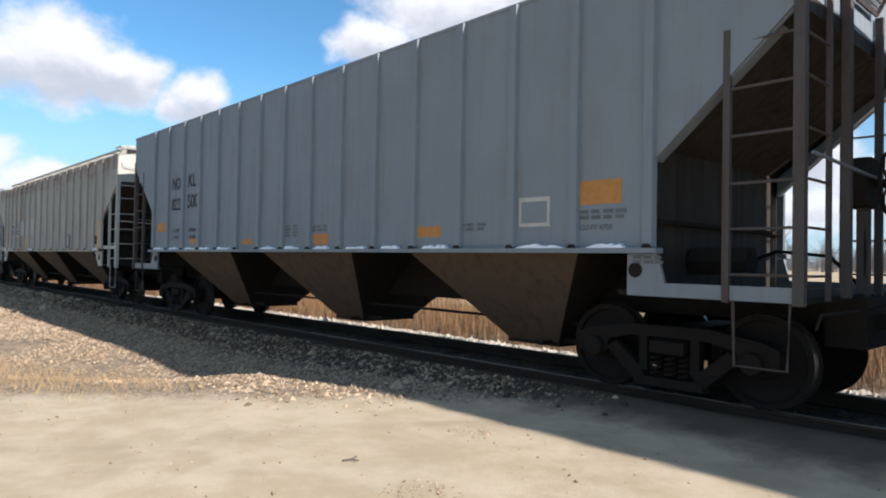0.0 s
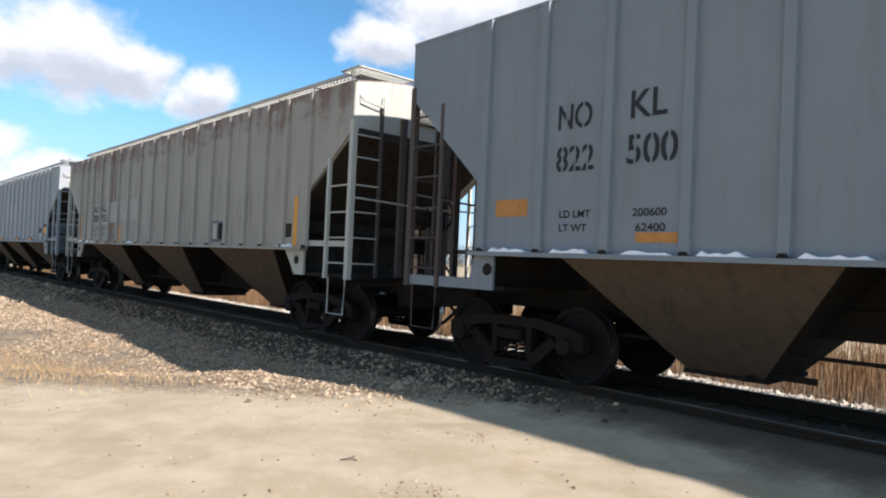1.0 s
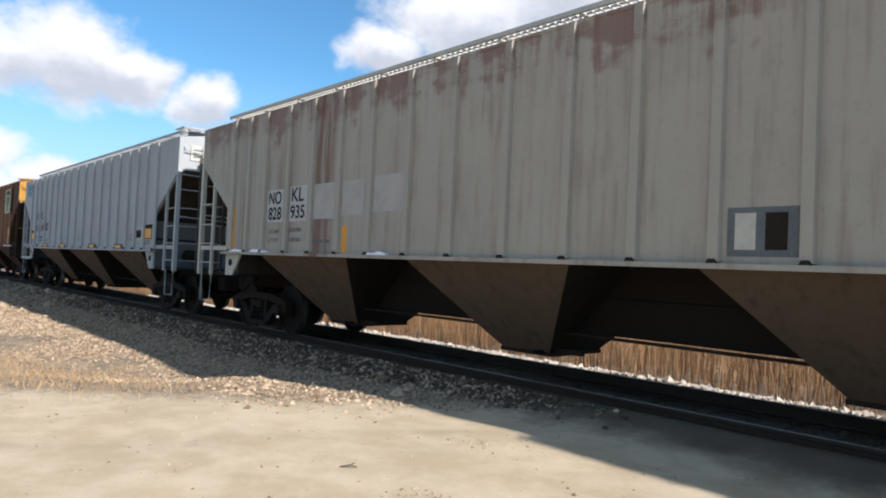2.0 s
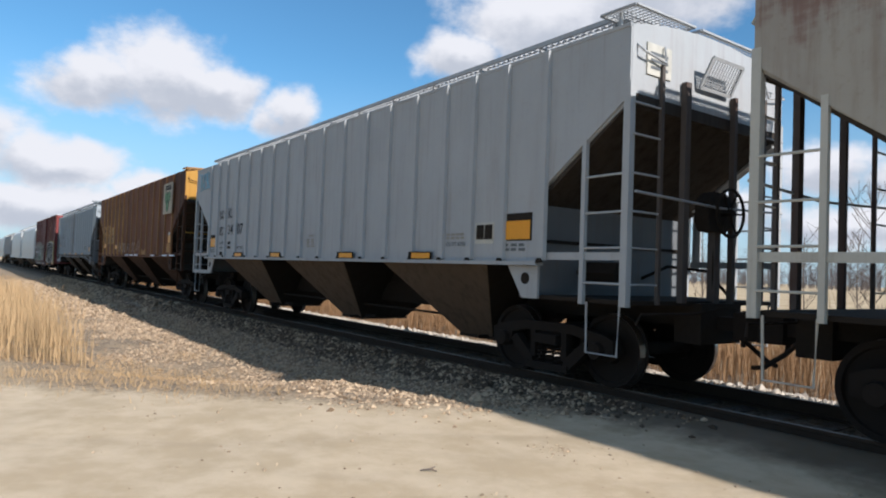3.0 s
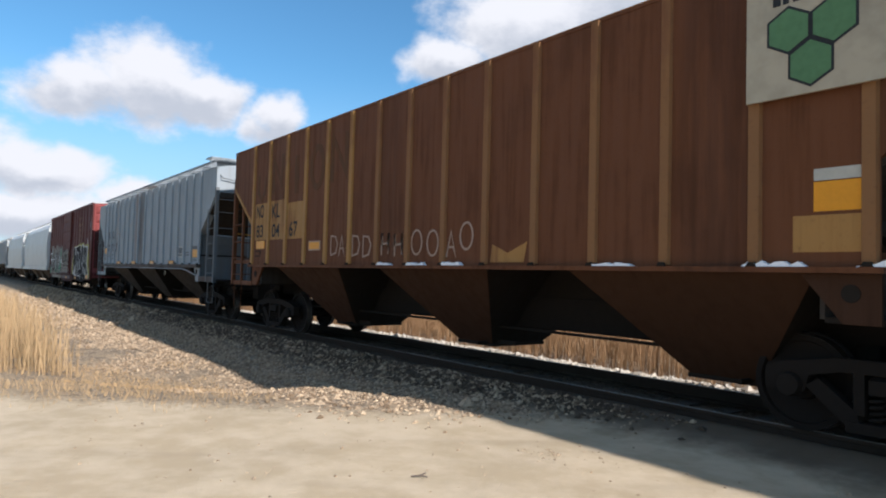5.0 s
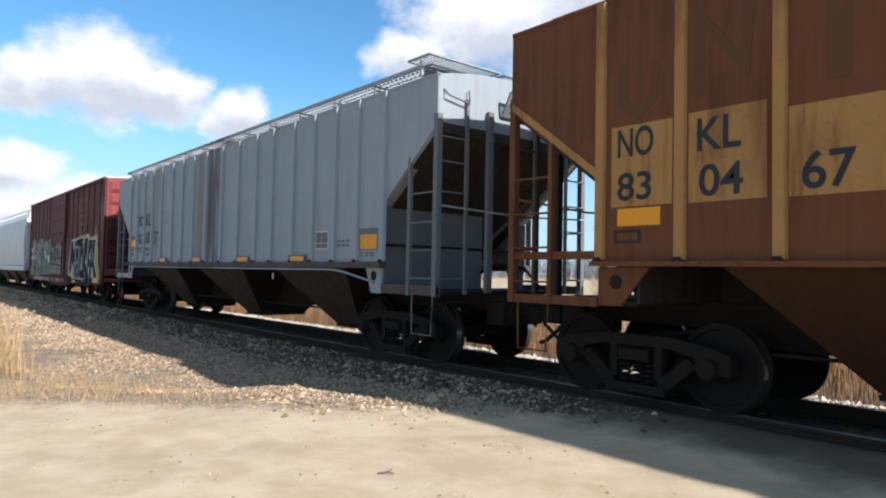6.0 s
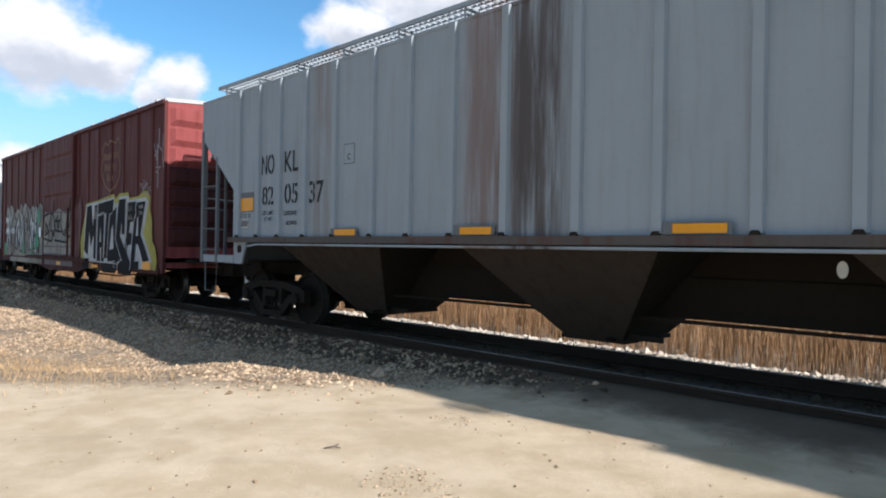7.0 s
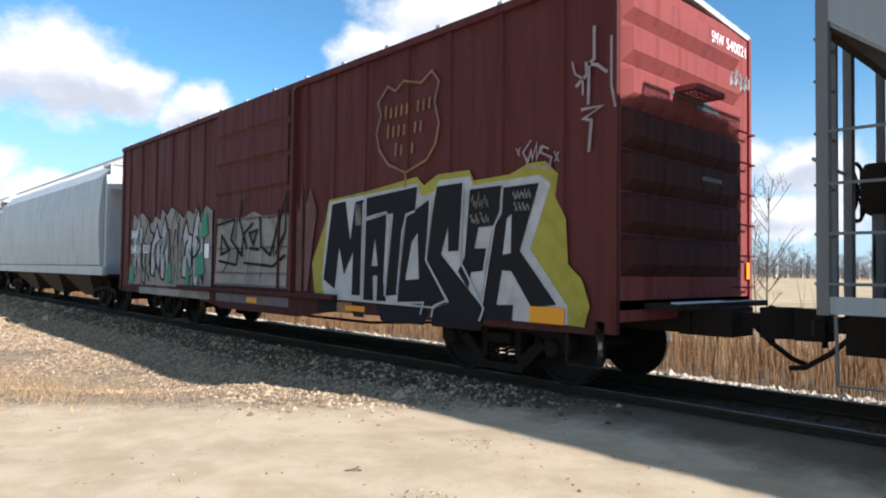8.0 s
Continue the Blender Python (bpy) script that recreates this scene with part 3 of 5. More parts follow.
        for s in (-1, 1):
            paint_ = end_paint if end_paint is not YELLOW else paint
            if lead_paint and e > 0:
                paint_ = lead_paint
            if skirt == "plate":
                outline = [(x + e * 0.02, 1.20), (x + e * 0.02, 1.07), (x - e * 1.62, 1.07), (x - e * 1.62, sill - 0.05), (x - e * 1.30, sill - 0.05), (x - e * 1.22, 1.20)]
            elif skirt == "gusset":
                outline = [(x - e * 1.93, sill - 0.05), (x - e * inset, sill - 0.05), (x - e * inset, 1.07), (x - e * (inset + 0.28), 1.07)]
            else:
                outline = [(x - e * 1.78, sill - 0.05), (x - e * 1.30, sill - 0.05), (x - e * 1.33, 1.05), (x - e * 1.60, 1.05)]
                part("deck_rail", boxes((min(x + e * 0.02, x - e * 1.32), max(x + e * 0.02, x - e * 1.32), min(s * 1.56, s * 1.61), max(s * 1.56, s * 1.61), 1.06, 1.20)), paint_ if e < 0 else DIRTY, car)
            if e in deck_rails:
                part("deck_rail", boxes((min(x + e * 0.02, x - e * (inset - 0.02)), max(x + e * 0.02, x - e * (inset - 0.02)), min(s * 1.57, s * 1.61), max(s * 1.57, s * 1.61), 1.05, 1.15)), paint_, car)
            sk = part("end_skirt", made(prism, outline, s * 1.60, s * 1.56), paint_, car)
            bm = bmesh.new()
            lathe(bm, [(0.075, -0.004), (0.075, 0.004)], 16, (x - e * (inset + 0.22), s * 1.604, 1.32))
            part("lifting_hole", bm, DARK, sk)
            # corner post and side ladder
            post = part("corner_post", boxes((min(x + e * 0.02, x - e * 0.07), max(x + e * 0.02, x - e * 0.07), min(s * 1.54, s * 1.628), max(s * 1.54, s * 1.628), 1.05, low + 0.15)), post_paint, car)
            xs = x - e * 0.60
            bm = boxes((min(xs, xs - e * 0.06), max(xs, xs - e * 0.06), min(s * 1.57, s * 1.626), max(s * 1.57, s * 1.626), 1.05, low - 0.40 + 0.25 * (low > 3.5)))
            part("ladder_stile", bm, post_paint, car)
            rungs = [1.30, 1.70, 2.10, 2.52] + ([2.94, 3.34] if low > 3.5 else [])
            for z in rungs:
                part("ladder_rung", tubes(0.014, [(xs, s * 1.60, z), (x - e * 0.05, s * 1.62, z)]), post_paint, car)
            part("end_ladder_stile", boxes((x + e * 0.02 if e > 0 else x - 0.06, x + 0.06 if e > 0 else x - 0.02, s * 1.10 - 0.025, s * 1.10 + 0.025, 1.08, low + 0.42)), inner_paint, car)
            for z in (1.30, 1.70, 2.10, 2.52, 2.95, 3.30):
                part("ladder_rung", tubes(0.013, [(x + e * 0.04, s * 1.58, z), (x + e * 0.04, s * 1.10, z)]), post_paint, car)
            part("grab_iron", tubes(0.014, [(x, s * 1.52, top - 0.20), (x + e * 0.09, s * 1.50, top - 0.30), (x + e * 0.09, s * 1.10, top - 0.36), (x + e * 0.05, s * 1.08, top - 0.16)]), post_paint, car)
            st = [(xs + e * 0.02, s * 1.57, 1.08), (xs + e * 0.04, s * 1.58, 0.50), (x - e * 0.12, s * 1.58, 0.50), (x - e * 0.10, s * 1.57, 1.08)]
            part("stirrup_step", tubes(0.014, st), post_paint, car)
            if side_rail:
                part("side_rail", boxes((min(x - e * 1.32, x - e * 0.06), max(x - e * 1.32, x - e * 0.06), min(s * 1.56, s * 1.60), max(s * 1.56, s * 1.60), 1.56, 1.65)), post_paint, car)
        part("deck", boxes((min(x + e * 0.02, x - e * 1.75), max(x + e * 0.02, x - e * 1.75), -1.55, 1.55, 1.07, 1.12)), DARK, car)
        part("striker", boxes((min(x + e * 0.16, x - e * 0.2), max(x + e * 0.16, x - e * 0.2), -0.42, 0.42, 0.62, 1.10)), DARK, car)
        bm = made(grating, 0.0, 0.36, -0.40, 0.24, 0.0, 0.05, 0.008, 0.05, 0.012)
        bmesh.ops.transform(bm, matrix=pose(x + e * 0.06, 0, low + 0.30, 0, -62 if e > 0 else -118, 0), verts=bm.verts)
        part("end_grating", bm, post_paint, car)
        for y0, y1 in ((board[0] - 0.30 if e > 0 else -0.95, -0.42), (-0.28, 1.58)):
            bm = bmesh.new()
            grating(bm, x - e * 0.27 - 0.25, x - e * 0.27 + 0.25, y0, y1, top + walk_up, 0.05, 0.008, 0.07, 0.012)
            walkway = part("end_walkway", bm, board_paint or end_paint, car, "galvanised grating across the roof end")
            for y in (y0 + 0.05, y1 - 0.05):
                part("bracket", boxes((x - e * 0.27 - 0.02, x - e * 0.27 + 0.02, y - 0.02, y + 0.02, top + 0.005, top + walk_up - 0.02)), board_paint or end_paint, walkway)
        for y, half_wide in ((-0.66, 0.05), (0.35, 0.03)):
            part("end_post", boxes((x + (0.02 if e > 0 else -0.09), x + (0.09 if e > 0 else -0.02), y - half_wide, y + half_wide, 1.1, low + 0.3)), inner_paint, car)
        for s in (-1, 1):
            # turned-out flange along the sloping lower edge of the side
            drop = 0.10 if s > 0 else 0.0
            run_ = [(x - e * 0.03, low + 0.02), (x - e * inset, kink + 0.02), (x - e * (inset + 0.035), kink - 0.02 - drop), (x - e * 0.03, low - 0.06 - drop)]
            part("slope_flange", made(prism, run_, s * 1.43, s * 1.588), paint, car)
            if edge_paint and e < 0:
                trim = [(x - e * 0.02, low + 0.10), (x - e * (inset + 0.02), kink + 0.10), (x - e * (inset + 0.02), kink), (x - e * 0.02, low)]
                part("edge_angle", made(prism, trim, s * 1.618, s * 1.632), edge_paint, car)
        part("cross_rail", tubes(0.016, [(x + e * 0.06, -1.56, 2.32), (x + e * 0.10, 0, 2.26), (x + e * 0.06, 1.56, 2.32)]), end_paint, car)
        part("train_pipe", tubes(0.024, [(x - e * 1.7, 0.5, 1.25), (x - e * 1.0, 0.55, 1.55), (x - e * 0.5, 0.7, 1.5), (x - e * 0.25, 0.8, 1.2)]), DARK, car)
        shared("coupler", COUPLER, car, x, 0, 0, 0 if e > 0 else 180)
        part("uncoupling_lever", tubes(0.014, [(x + e * 0.08, -1.52, 0.86), (x + e * 0.10, -1.46, 0.98), (x + e * 0.12, -0.5, 0.98), (x + e * 0.30, -0.12, 1.06), (x + e * 0.34, 0.0, 1.04)]), DARK, car)
        add_truck(car, e * 6.50)
        if e == wheel_end:
            hub = Vector((x + e * 0.20, 0.08, 2.20))
            bm = bmesh.new()
            tube(bm, [hub + Vector((0, 0.29 * math.cos(k * math.tau / 24), 0.29 * math.sin(k * math.tau / 24))) for k in range(25)], 0.020)
            wheel = part("brake_wheel", bm, DARK, car, "black spoked hand-brake wheel")
            for k in range(6):
                a = k * math.tau / 6
                part("spoke", tubes(0.013, [hub, hub + Vector((-e * 0.02, 0.145 * math.cos(a), 0.145 * math.sin(a))), hub + Vector((0, 0.285 * math.cos(a), 0.285 * math.sin(a)))]), DARK, wheel)
            part("hub", tubes(0.045, [hub - Vector((e * 0.16, 0, 0)), hub + Vector((e * 0.03, 0, 0))]), DARK, wheel)
            part("brake_stand", boxes((x - 0.05, x + 0.05, 0.0, 0.12, 1.1, 2.1)), inner_paint, car)
            bm = bmesh.new()
            prism(bm, [(-0.16, 1.98), (-0.22, 2.12), (-0.20, 2.34), (-0.06, 2.46), (0.20, 2.44), (0.30, 2.30), (0.28, 2.06), (0.16, 1.96)], x - e * 0.10, x + e * 0.09, "x")
            bmesh.ops.bevel(bm, geom=bm.edges, offset=0.02, segments=2)
            part("brake_housing", bm, DARK, car, "black rounded hand-brake gear housing")
            part("brake_chain", tubes(0.012, [(x + e * 0.02, 0.02, 2.0), (x + e * 0.03, 0.0, 1.5), (x + e * 0.02, 0.02, 1.1)]), DARK, car)
            part("brake_cylinder", tubes(0.16, [(x - e * 1.35, -0.75, 1.42), (x - e * 0.75, -0.75, 1.42)]), DARK, car)
        elif not half_bulk:
            part("air_reservoir", tubes(0.20, [(x - e * 1.2, -0.95, 1.38), (x - e * 1.2, 0.2, 1.38)]), DARK, car)
    part("air_line", tubes(0.022, [(-6.8, -0.6, 0.62), (-2, -0.62, 0.64), (2, -0.62, 0.64), (6.8, -0.6, 0.62)]), DARK, car)
    if sill_rail:
        part("sill_pipe", tubes(0.018, [(-HALF + 2.0, -1.70, 1.37), (-HALF + 2.3, -1.71, 1.405), (HALF - 2.6, -1.71, 1.405), (HALF - 2.2, -1.70, 1.36), (HALF - 1.5, -1.62, 1.22)]), paint, car)
    if snow:
        rng = random.Random(snow)
        for i in range(ribs - 1):
            u0 = rib_first + (rib_last - rib_first) * i / (ribs - 1) + 0.1
            if rng.random() > snow / 10:
                continue
            x0, x1 = u0 - HALF + rng.uniform(0, 0.15), u0 - HALF + (rib_last - rib_first) / (ribs - 1) - 0.2 - rng.uniform(0, 0.2)
            bm = bmesh.new()
            n = 9
            crest = [(x0 + (x1 - x0) * k / n, sill + 0.008 + (0.0 if k in (0, n) else rng.uniform(0.012, 0.05))) for k in range(n + 1)]
            prism(bm, [(x1, sill + 0.005), (x0, sill + 0.005)] + crest, -1.69, -1.625)
            part("snow", bm, SNOW, car, "crust of old snow on the sill ledge")
    return car


SIDE_Y = -WIDE - 0.004


def U(u):
    return u - CUR[0]


def stencil(car, rows, y=SIDE_Y, material=None, bridges=False):
    for text, u0, u1, z0, z1 in rows:
        lettering(car, text, U(u0), U(u1), z0, z1, y - 0.002, material or LETTER, bridges=bridges and z1 - z0 > 0.2)


def patch(car, name, u0, u1, z0, z1, material, label="", y=SIDE_Y + 0.004, depth=0.004):
    return plate(car, name, rect(U(u0), U(u1), z0, z1), y, material, label, depth)


def reflectors(car, us, z0=1.555, z1=1.64, wide=0.5, backing=None):
    for u in us:
        patch(car, "backing_plate", u - 0.1, u + wide + 0.04, z0 - 0.01, z1 + 0.02, backing or DARK, y=-WIDE - 0.05, depth=0.01)
        patch(car, "reflector", u, u + wide, z0, z1, REFLECT, "yellow reflective strip", y=-WIDE - 0.062, depth=0.004)


def grey_car():
    car = hopper_car("blue-grey covered hopper car with black stencils, snow on its sill", GREY, 4.375, half=7.97, walk_up=0.08, post_paint=DIRTY, skirt="plate", rib_first=1.45, rib_last=14.57, bays=(3.88, 8.0, 12.18), board=(-1.0, -0.5, 0.22), snow=9, side_rail=False, wheel_end=1, low=3.62, bulk=1.38, keel=0.80)
    CUR[0] -= 0.14
    stencil(car, [("NO", 2.40, 2.84, 2.88, 3.16), ("KL", 3.30, 3.70, 2.90, 3.18), ("822", 2.39, 2.88, 2.42, 2.70), ("500", 3.27, 3.82, 2.44, 2.74), ("LD LMT", 2.46, 2.86, 1.92, 2.00), ("LT WT", 2.46, 2.82, 1.77, 1.85), ("200600", 3.36, 3.73, 1.92, 2.00), ("62400", 3.40, 3.72, 1.77, 1.85)], bridges=True)
    for u0, u1, z0, z1 in ((1.51, 2.0, 1.95, 2.15), (3.40, 3.85, 1.66, 1.76), (13.62, 14.12, 1.99, 2.24), (10.95, 11.46, 1.69, 1.83), (5.91, 6.31, 1.63, 1.73), (8.40, 8.84, 1.61, 1.78)):
        patch(car, "orange_patch", u0, u1, z0, z1, ORANGE, "faded orange painted patch")
    patch(car, "notice_frame", 12.78, 13.22, 1.78, 2.11, BOARDWHITE, "white-framed notice box")
    patch(car, "notice_field", 12.82, 13.18, 1.82, 2.06, GREY, y=SIDE_Y - 0.002)
    stencil(car, [("CU FT 4750", 13.62, 14.02, 1.72, 1.78)], material=FAINT)
    bars(car, U(13.62), U(14.2), 1.83, 1.95, 2, SIDE_Y, FAINT, 4)
    bars(car, U(11.75), U(12.3), 1.75, 1.86, 2, SIDE_Y)
    bars(car, U(14.25), U(14.6), 1.38, 1.47, 2, -1.606)
    bars(car, U(7.51), U(8.01), 1.74, 1.96, 4, SIDE_Y, FAINT, 2)
    bars(car, U(8.36), U(8.86), 1.82, 1.93, 2, SIDE_Y, FAINT, 3)
    CUR[0] += 0.14
    return car


def cream_car():
    car = hopper_car("rust-stained cream covered hopper car with repainted number patches", STAINED, 4.13, half=8.22, snow=4, end_paint=CREAM, inner_paint=DIRTY, rib_at=(1.57, 2.22, 2.88, 3.7, 4.5, 5.31, 6.13, 7.0, 7.89, 8.81, 9.71, 10.54, 11.37, 12.15, 12.95, 13.71, 14.47, 15.23))
    CUR[0] -= 0.13
    for u0, u1, z0, z1 in ((2.86, 3.42, 2.08, 2.66), (3.66, 4.22, 2.08, 2.69), (4.42, 5.05, 2.10, 2.68), (5.26, 5.86, 2.14, 2.68), (6.07, 6.79, 2.17, 2.70)):
        patch(car, "repaint_patch", u0, u1, z0, z1, REPAINT if u0 < 4 else OLDPATCH, "pale grey paint patch")
    stencil(car, [("NO", 2.92, 3.36, 2.40, 2.63), ("KL", 3.72, 4.12, 2.42, 2.66), ("828", 2.92, 3.38, 2.12, 2.35), ("935", 3.70, 4.16, 2.13, 2.36)], SIDE_Y - 0.004)
    stencil(car, [("LD LMT", 2.95, 3.35, 1.88, 1.95), ("LT WT", 2.95, 3.32, 1.72, 1.79), ("203300", 3.68, 4.08, 1.90, 1.97), ("59700", 3.72, 4.06, 1.73, 1.80)], material=FAINT)
    for u0, z0, z1 in ((1.44, 1.56, 2.42), (5.30, 1.56, 1.98), (14.66, 1.56, 2.4)):
        patch(car, "yellow_strip", u0, u0 + 0.12, z0, z1, REFLECT, "worn yellow reflective strip")
    patch(car, "notice_frame", 11.35, 11.95, 1.60, 2.03, FAINT)
    patch(car, "notice_field", 11.42, 11.60, 1.66, 1.98, BOARDWHITE, y=SIDE_Y - 0.002)
    patch(car, "notice_field", 11.68, 11.86, 1.66, 1.98, DARK, y=SIDE_Y - 0.002)
    patch(car, "placard_holder", 14.30, 14.60, 1.70, 1.94, RAILRUST, "rusty placard holder")
    bars(car, U(4.45), U(5.0), 1.70, 1.78, 1, SIDE_Y)
    CUR[0] += 0.13
    return car


def light_car():
    car = hopper_car("light grey covered hopper car with yellow strips and blue scrawl", LIGHT, 4.17, half=8.20, wheel_end=1, inner_paint=DIRTY, bulk=1.41, bulk_paint=SLATE, deck_rails=(-1,), inset=1.37, keel=0.73, rib_at=(1.53, 2.25, 2.93, 3.79, 4.61, 5.4, 6.19, 7.03, 7.91, 8.82, 9.72, 10.59, 11.38, 12.2, 13.01, 13.69, 14.38, 15.13))
    CUR[0] -= 0.07
    stencil(car, [("NO", 2.33, 2.67, 2.57, 2.82), ("KL", 3.05, 3.34, 2.58, 2.84), ("82", 2.33, 2.73, 2.12, 2.37), ("34", 3.06, 3.45, 2.13, 2.40), ("07", 3.79, 4.21, 2.13, 2.41), ("LD LMT", 2.40, 2.70, 1.89, 1.96), ("LT WT", 2.40, 2.68, 1.74, 1.81), ("BLT 12-79", 3.86, 4.28, 1.75, 1.82)], bridges=True)
    stencil(car, [("CU FT 4750", 13.04, 13.50, 1.74, 1.80)], material=FAINT)
    bars(car, U(3.06), U(3.40), 1.74, 1.98, 2, SIDE_Y, LETTER, 1)
    patch(car, "notice_field", 2.40, 2.66, 1.58, 1.68, DARK)
    lettering(car, "WARNING", U(8.21), U(8.47), 1.97, 2.03, SIDE_Y - 0.002, SPRAYSILVER)
    bars(car, U(8.13), U(8.55), 1.76, 1.94, 4, SIDE_Y, SPRAYSILVER, 2)
    bars(car, U(13.04), U(13.50), 1.84, 1.94, 2, SIDE_Y, SPRAYSILVER, 4)
    patch(car, "notice_frame", 13.72, 14.12, 1.77, 2.06, BOARDWHITE)
    for u in (13.75, 13.93):
        patch(car, "notice_field", u, u + 0.16, 1.83, 2.03, DARK, y=SIDE_Y - 0.002)
    for u0 in (1.60, 14.32):
        patch(car, "backing_plate", u0 - 0.05, u0 + 0.54, 1.80, 2.16, DARK)
        patch(car, "reflector", u0 - 0.02, u0 + 0.51, 1.82, 2.06, REFLECT, "yellow reflective sheet", y=SIDE_Y - 0.002)
        bars(car, U(u0), U(u0 + 0.46), 1.66, 1.78, 2, SIDE_Y, FAINT)
    reflectors(car, (3.84, 6.32, 9.72, 12.2))
    # blue scrawl high on the last panel
    bm = bmesh.new()
    for pts in ([(0.16, 4.02), (0.42, 3.98), (0.40, 3.62)], [(0.46, 3.98), (0.44, 3.60), (0.62, 3.60), (0.66, 3.98), (0.48, 4.0)], [(0.72, 3.56), (0.74, 4.02), (0.92, 3.96), (0.90, 3.80), (0.74, 3.78)], [(0.98, 3.54), (0.98, 4.04), (1.16, 3.98), (1.12, 3.82), (1.0, 3.80), (1.22, 3.54)], [(0.3, 3.52), (1.3, 3.60)]):
        tube(bm, [(U(a), SIDE_Y - 0.002, z) for a, z in pts], 0.018, 4)
    part("scrawl", bm, SPRAYBLUE, car, "faded blue spray-paint scrawl")
    CUR[0] += 0.07
    sign = part("end_placard", boxes((8.205, 8.225, -1.36, -0.92, 3.66, 4.02)), BOARDWHITE, car, "white enamelled placard on the car end")
    for z in (3.73, 3.81, 3.89):
        part("small_writing", boxes((8.225, 8.229, -1.30, -0.99, z, z + 0.035)), FAINT, sign)
    lettering(car, "CU FT", 0.9, 1.35, 3.85, 3.95, CUR[0] + 0.008, FAINT, "end")
    return car


def brown_car():
    car = hopper_car("rust-brown covered hopper car with ochre ribs and a sunlit yellow end", BROWN, 4.33, rib_paint=OCHRE, end_paint=YELLOW, bay_paint=HOPPER_RUST, half=7.90, rib_deep=0.036, worn_from=6.5, lead_paint=DARKBROWN, edge_paint=OCHRE, walk_up=0.12, board=(-1.28, -0.75, 0.16), board_paint=OCHRE, slope_paint=DARKPAINT, post_paint=BROWN, inner_paint=DARKPAINT, deck_rails=(-1,), snow=5, rib_at=[1.34 + 0.934 * k for k in range(14)] + [14.42])
    sign = plate(car, "sign_board", rect(U(13.44), U(14.58), 3.0, 4.06), -WIDE - 0.06, OLDBOARD, "weathered white sign board with green hexagons", 0.03)
    bars(sign, U(13.68), U(14.46), 3.78, 4.06, 1, -WIDE - 0.090, LETTER, 9)
    r = 0.215
    for cx, cz in ((13.815, 3.58), (14.185, 3.58), (14.0, 3.26)):
        hexa = [(U(cx) + r * math.cos(radians(30 + 60 * k)), cz + r * math.sin(radians(30 + 60 * k))) for k in range(6)]
        small = [(U(cx) + (x - U(cx)) * 0.88, cz + (z - cz) * 0.88) for x, z in hexa]
        plate(sign, "hexagon_border", hexa, -WIDE - 0.090, LETTER, "", 0.003)
        plate(sign, "hexagon", small, -WIDE - 0.093, GREEN, "green painted hexagon", 0.003)
    patch(car, "notice_field", 13.99, 14.43, 2.26, 2.36, BOARDWHITE)
    patch(car, "notice_field", 13.99, 14.44, 2.00, 2.25, REFLECT)
    patch(car, "notice_field", 13.82, 14.43, 1.66, 1.97, OCHRE)
    for u0, u1, z0, z1 in ((1.48, 2.19, 2.10, 2.94), (2.36, 3.10, 2.09, 2.95), (3.28, 4.03, 2.08, 2.85)):
        patch(car, "repaint_patch", u0, u1, z0, z1, OCHRE, "ochre number patch")
    stencil(car, [("NO", 1.56, 1.98, 2.61, 2.91), ("KL", 2.45, 2.87, 2.57, 2.88), ("83", 1.56, 1.96, 2.16, 2.45), ("04", 2.47, 2.89, 2.14, 2.44), ("67", 3.39, 3.80, 2.13, 2.45)], SIDE_Y - 0.004)
    patch(car, "reflector", 1.56, 2.06, 1.90, 2.08, REFLECT, "yellow reflective sheet")
    patch(car, "placard_holder", 1.52, 1.84, 1.72, 1.86, RAILRUST)
    patch(car, "placard_field", 1.56, 1.80, 1.75, 1.83, BROWN, y=SIDE_Y - 0.002)
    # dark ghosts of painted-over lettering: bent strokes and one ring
    ring = [(U(4.62 + 0.25 * math.cos(k * math.tau / 20)), 3.47 + 0.40 * math.sin(k * math.tau / 20)) for k in range(21)]
    ghosts = [([(1.62, 3.60), (1.60, 3.20), (1.80, 3.04), (1.98, 3.20), (2.00, 3.55)], 0.10), ([(2.45, 3.10), (2.48, 3.85), (2.90, 3.30), (2.94, 3.95)], 0.13), ([(5.24, 3.10), (5.26, 3.95), (5.78, 3.25), (5.80, 4.0)], 0.15)]
    part("ghost_lettering", made(stroke, ring, 0.13, SIDE_Y + 0.004), GHOST, car, "dark ghost of painted-over lettering")
    for pts, wide in ghosts:
        part("ghost_lettering", made(stroke, [(U(a), z) for a, z in pts], wide, SIDE_Y + 0.004), GHOST, car, "dark ghost of painted-over lettering")
    patch(car, "ghost_lettering", 3.58, 3.76, 3.02, 3.82, GHOST)
    patch(car, "chalk_frame", 4.34, 4.85, 1.82, 2.01, SPRAYPALE)
    patch(car, "reflector", 4.37, 4.82, 1.845, 1.985, REFLECT, "yellow reflective strip", y=SIDE_Y - 0.002)
    # chalky scrawl of rounded and forked strokes between the ribs, over the sill
    bow = [(0, 0), (0, 0.36), (0.18, 0.34), (0.26, 0.20), (0.20, 0.04), (0, 0)]
    fork = [(0, 0), (0.10, 0.36), (0.22, 0.0), (0.16, 0.14), (0.04, 0.14)]
    cross = [(0.05, 0), (0.05, 0.36), (0.05, 0.18), (0.26, 0.20), (0.26, 0.36), (0.26, 0.02)]
    loop = [(0.15 + 0.14 * math.cos(k * math.tau / 14), 0.19 + 0.19 * math.sin(k * math.tau / 14)) for k in range(15)]
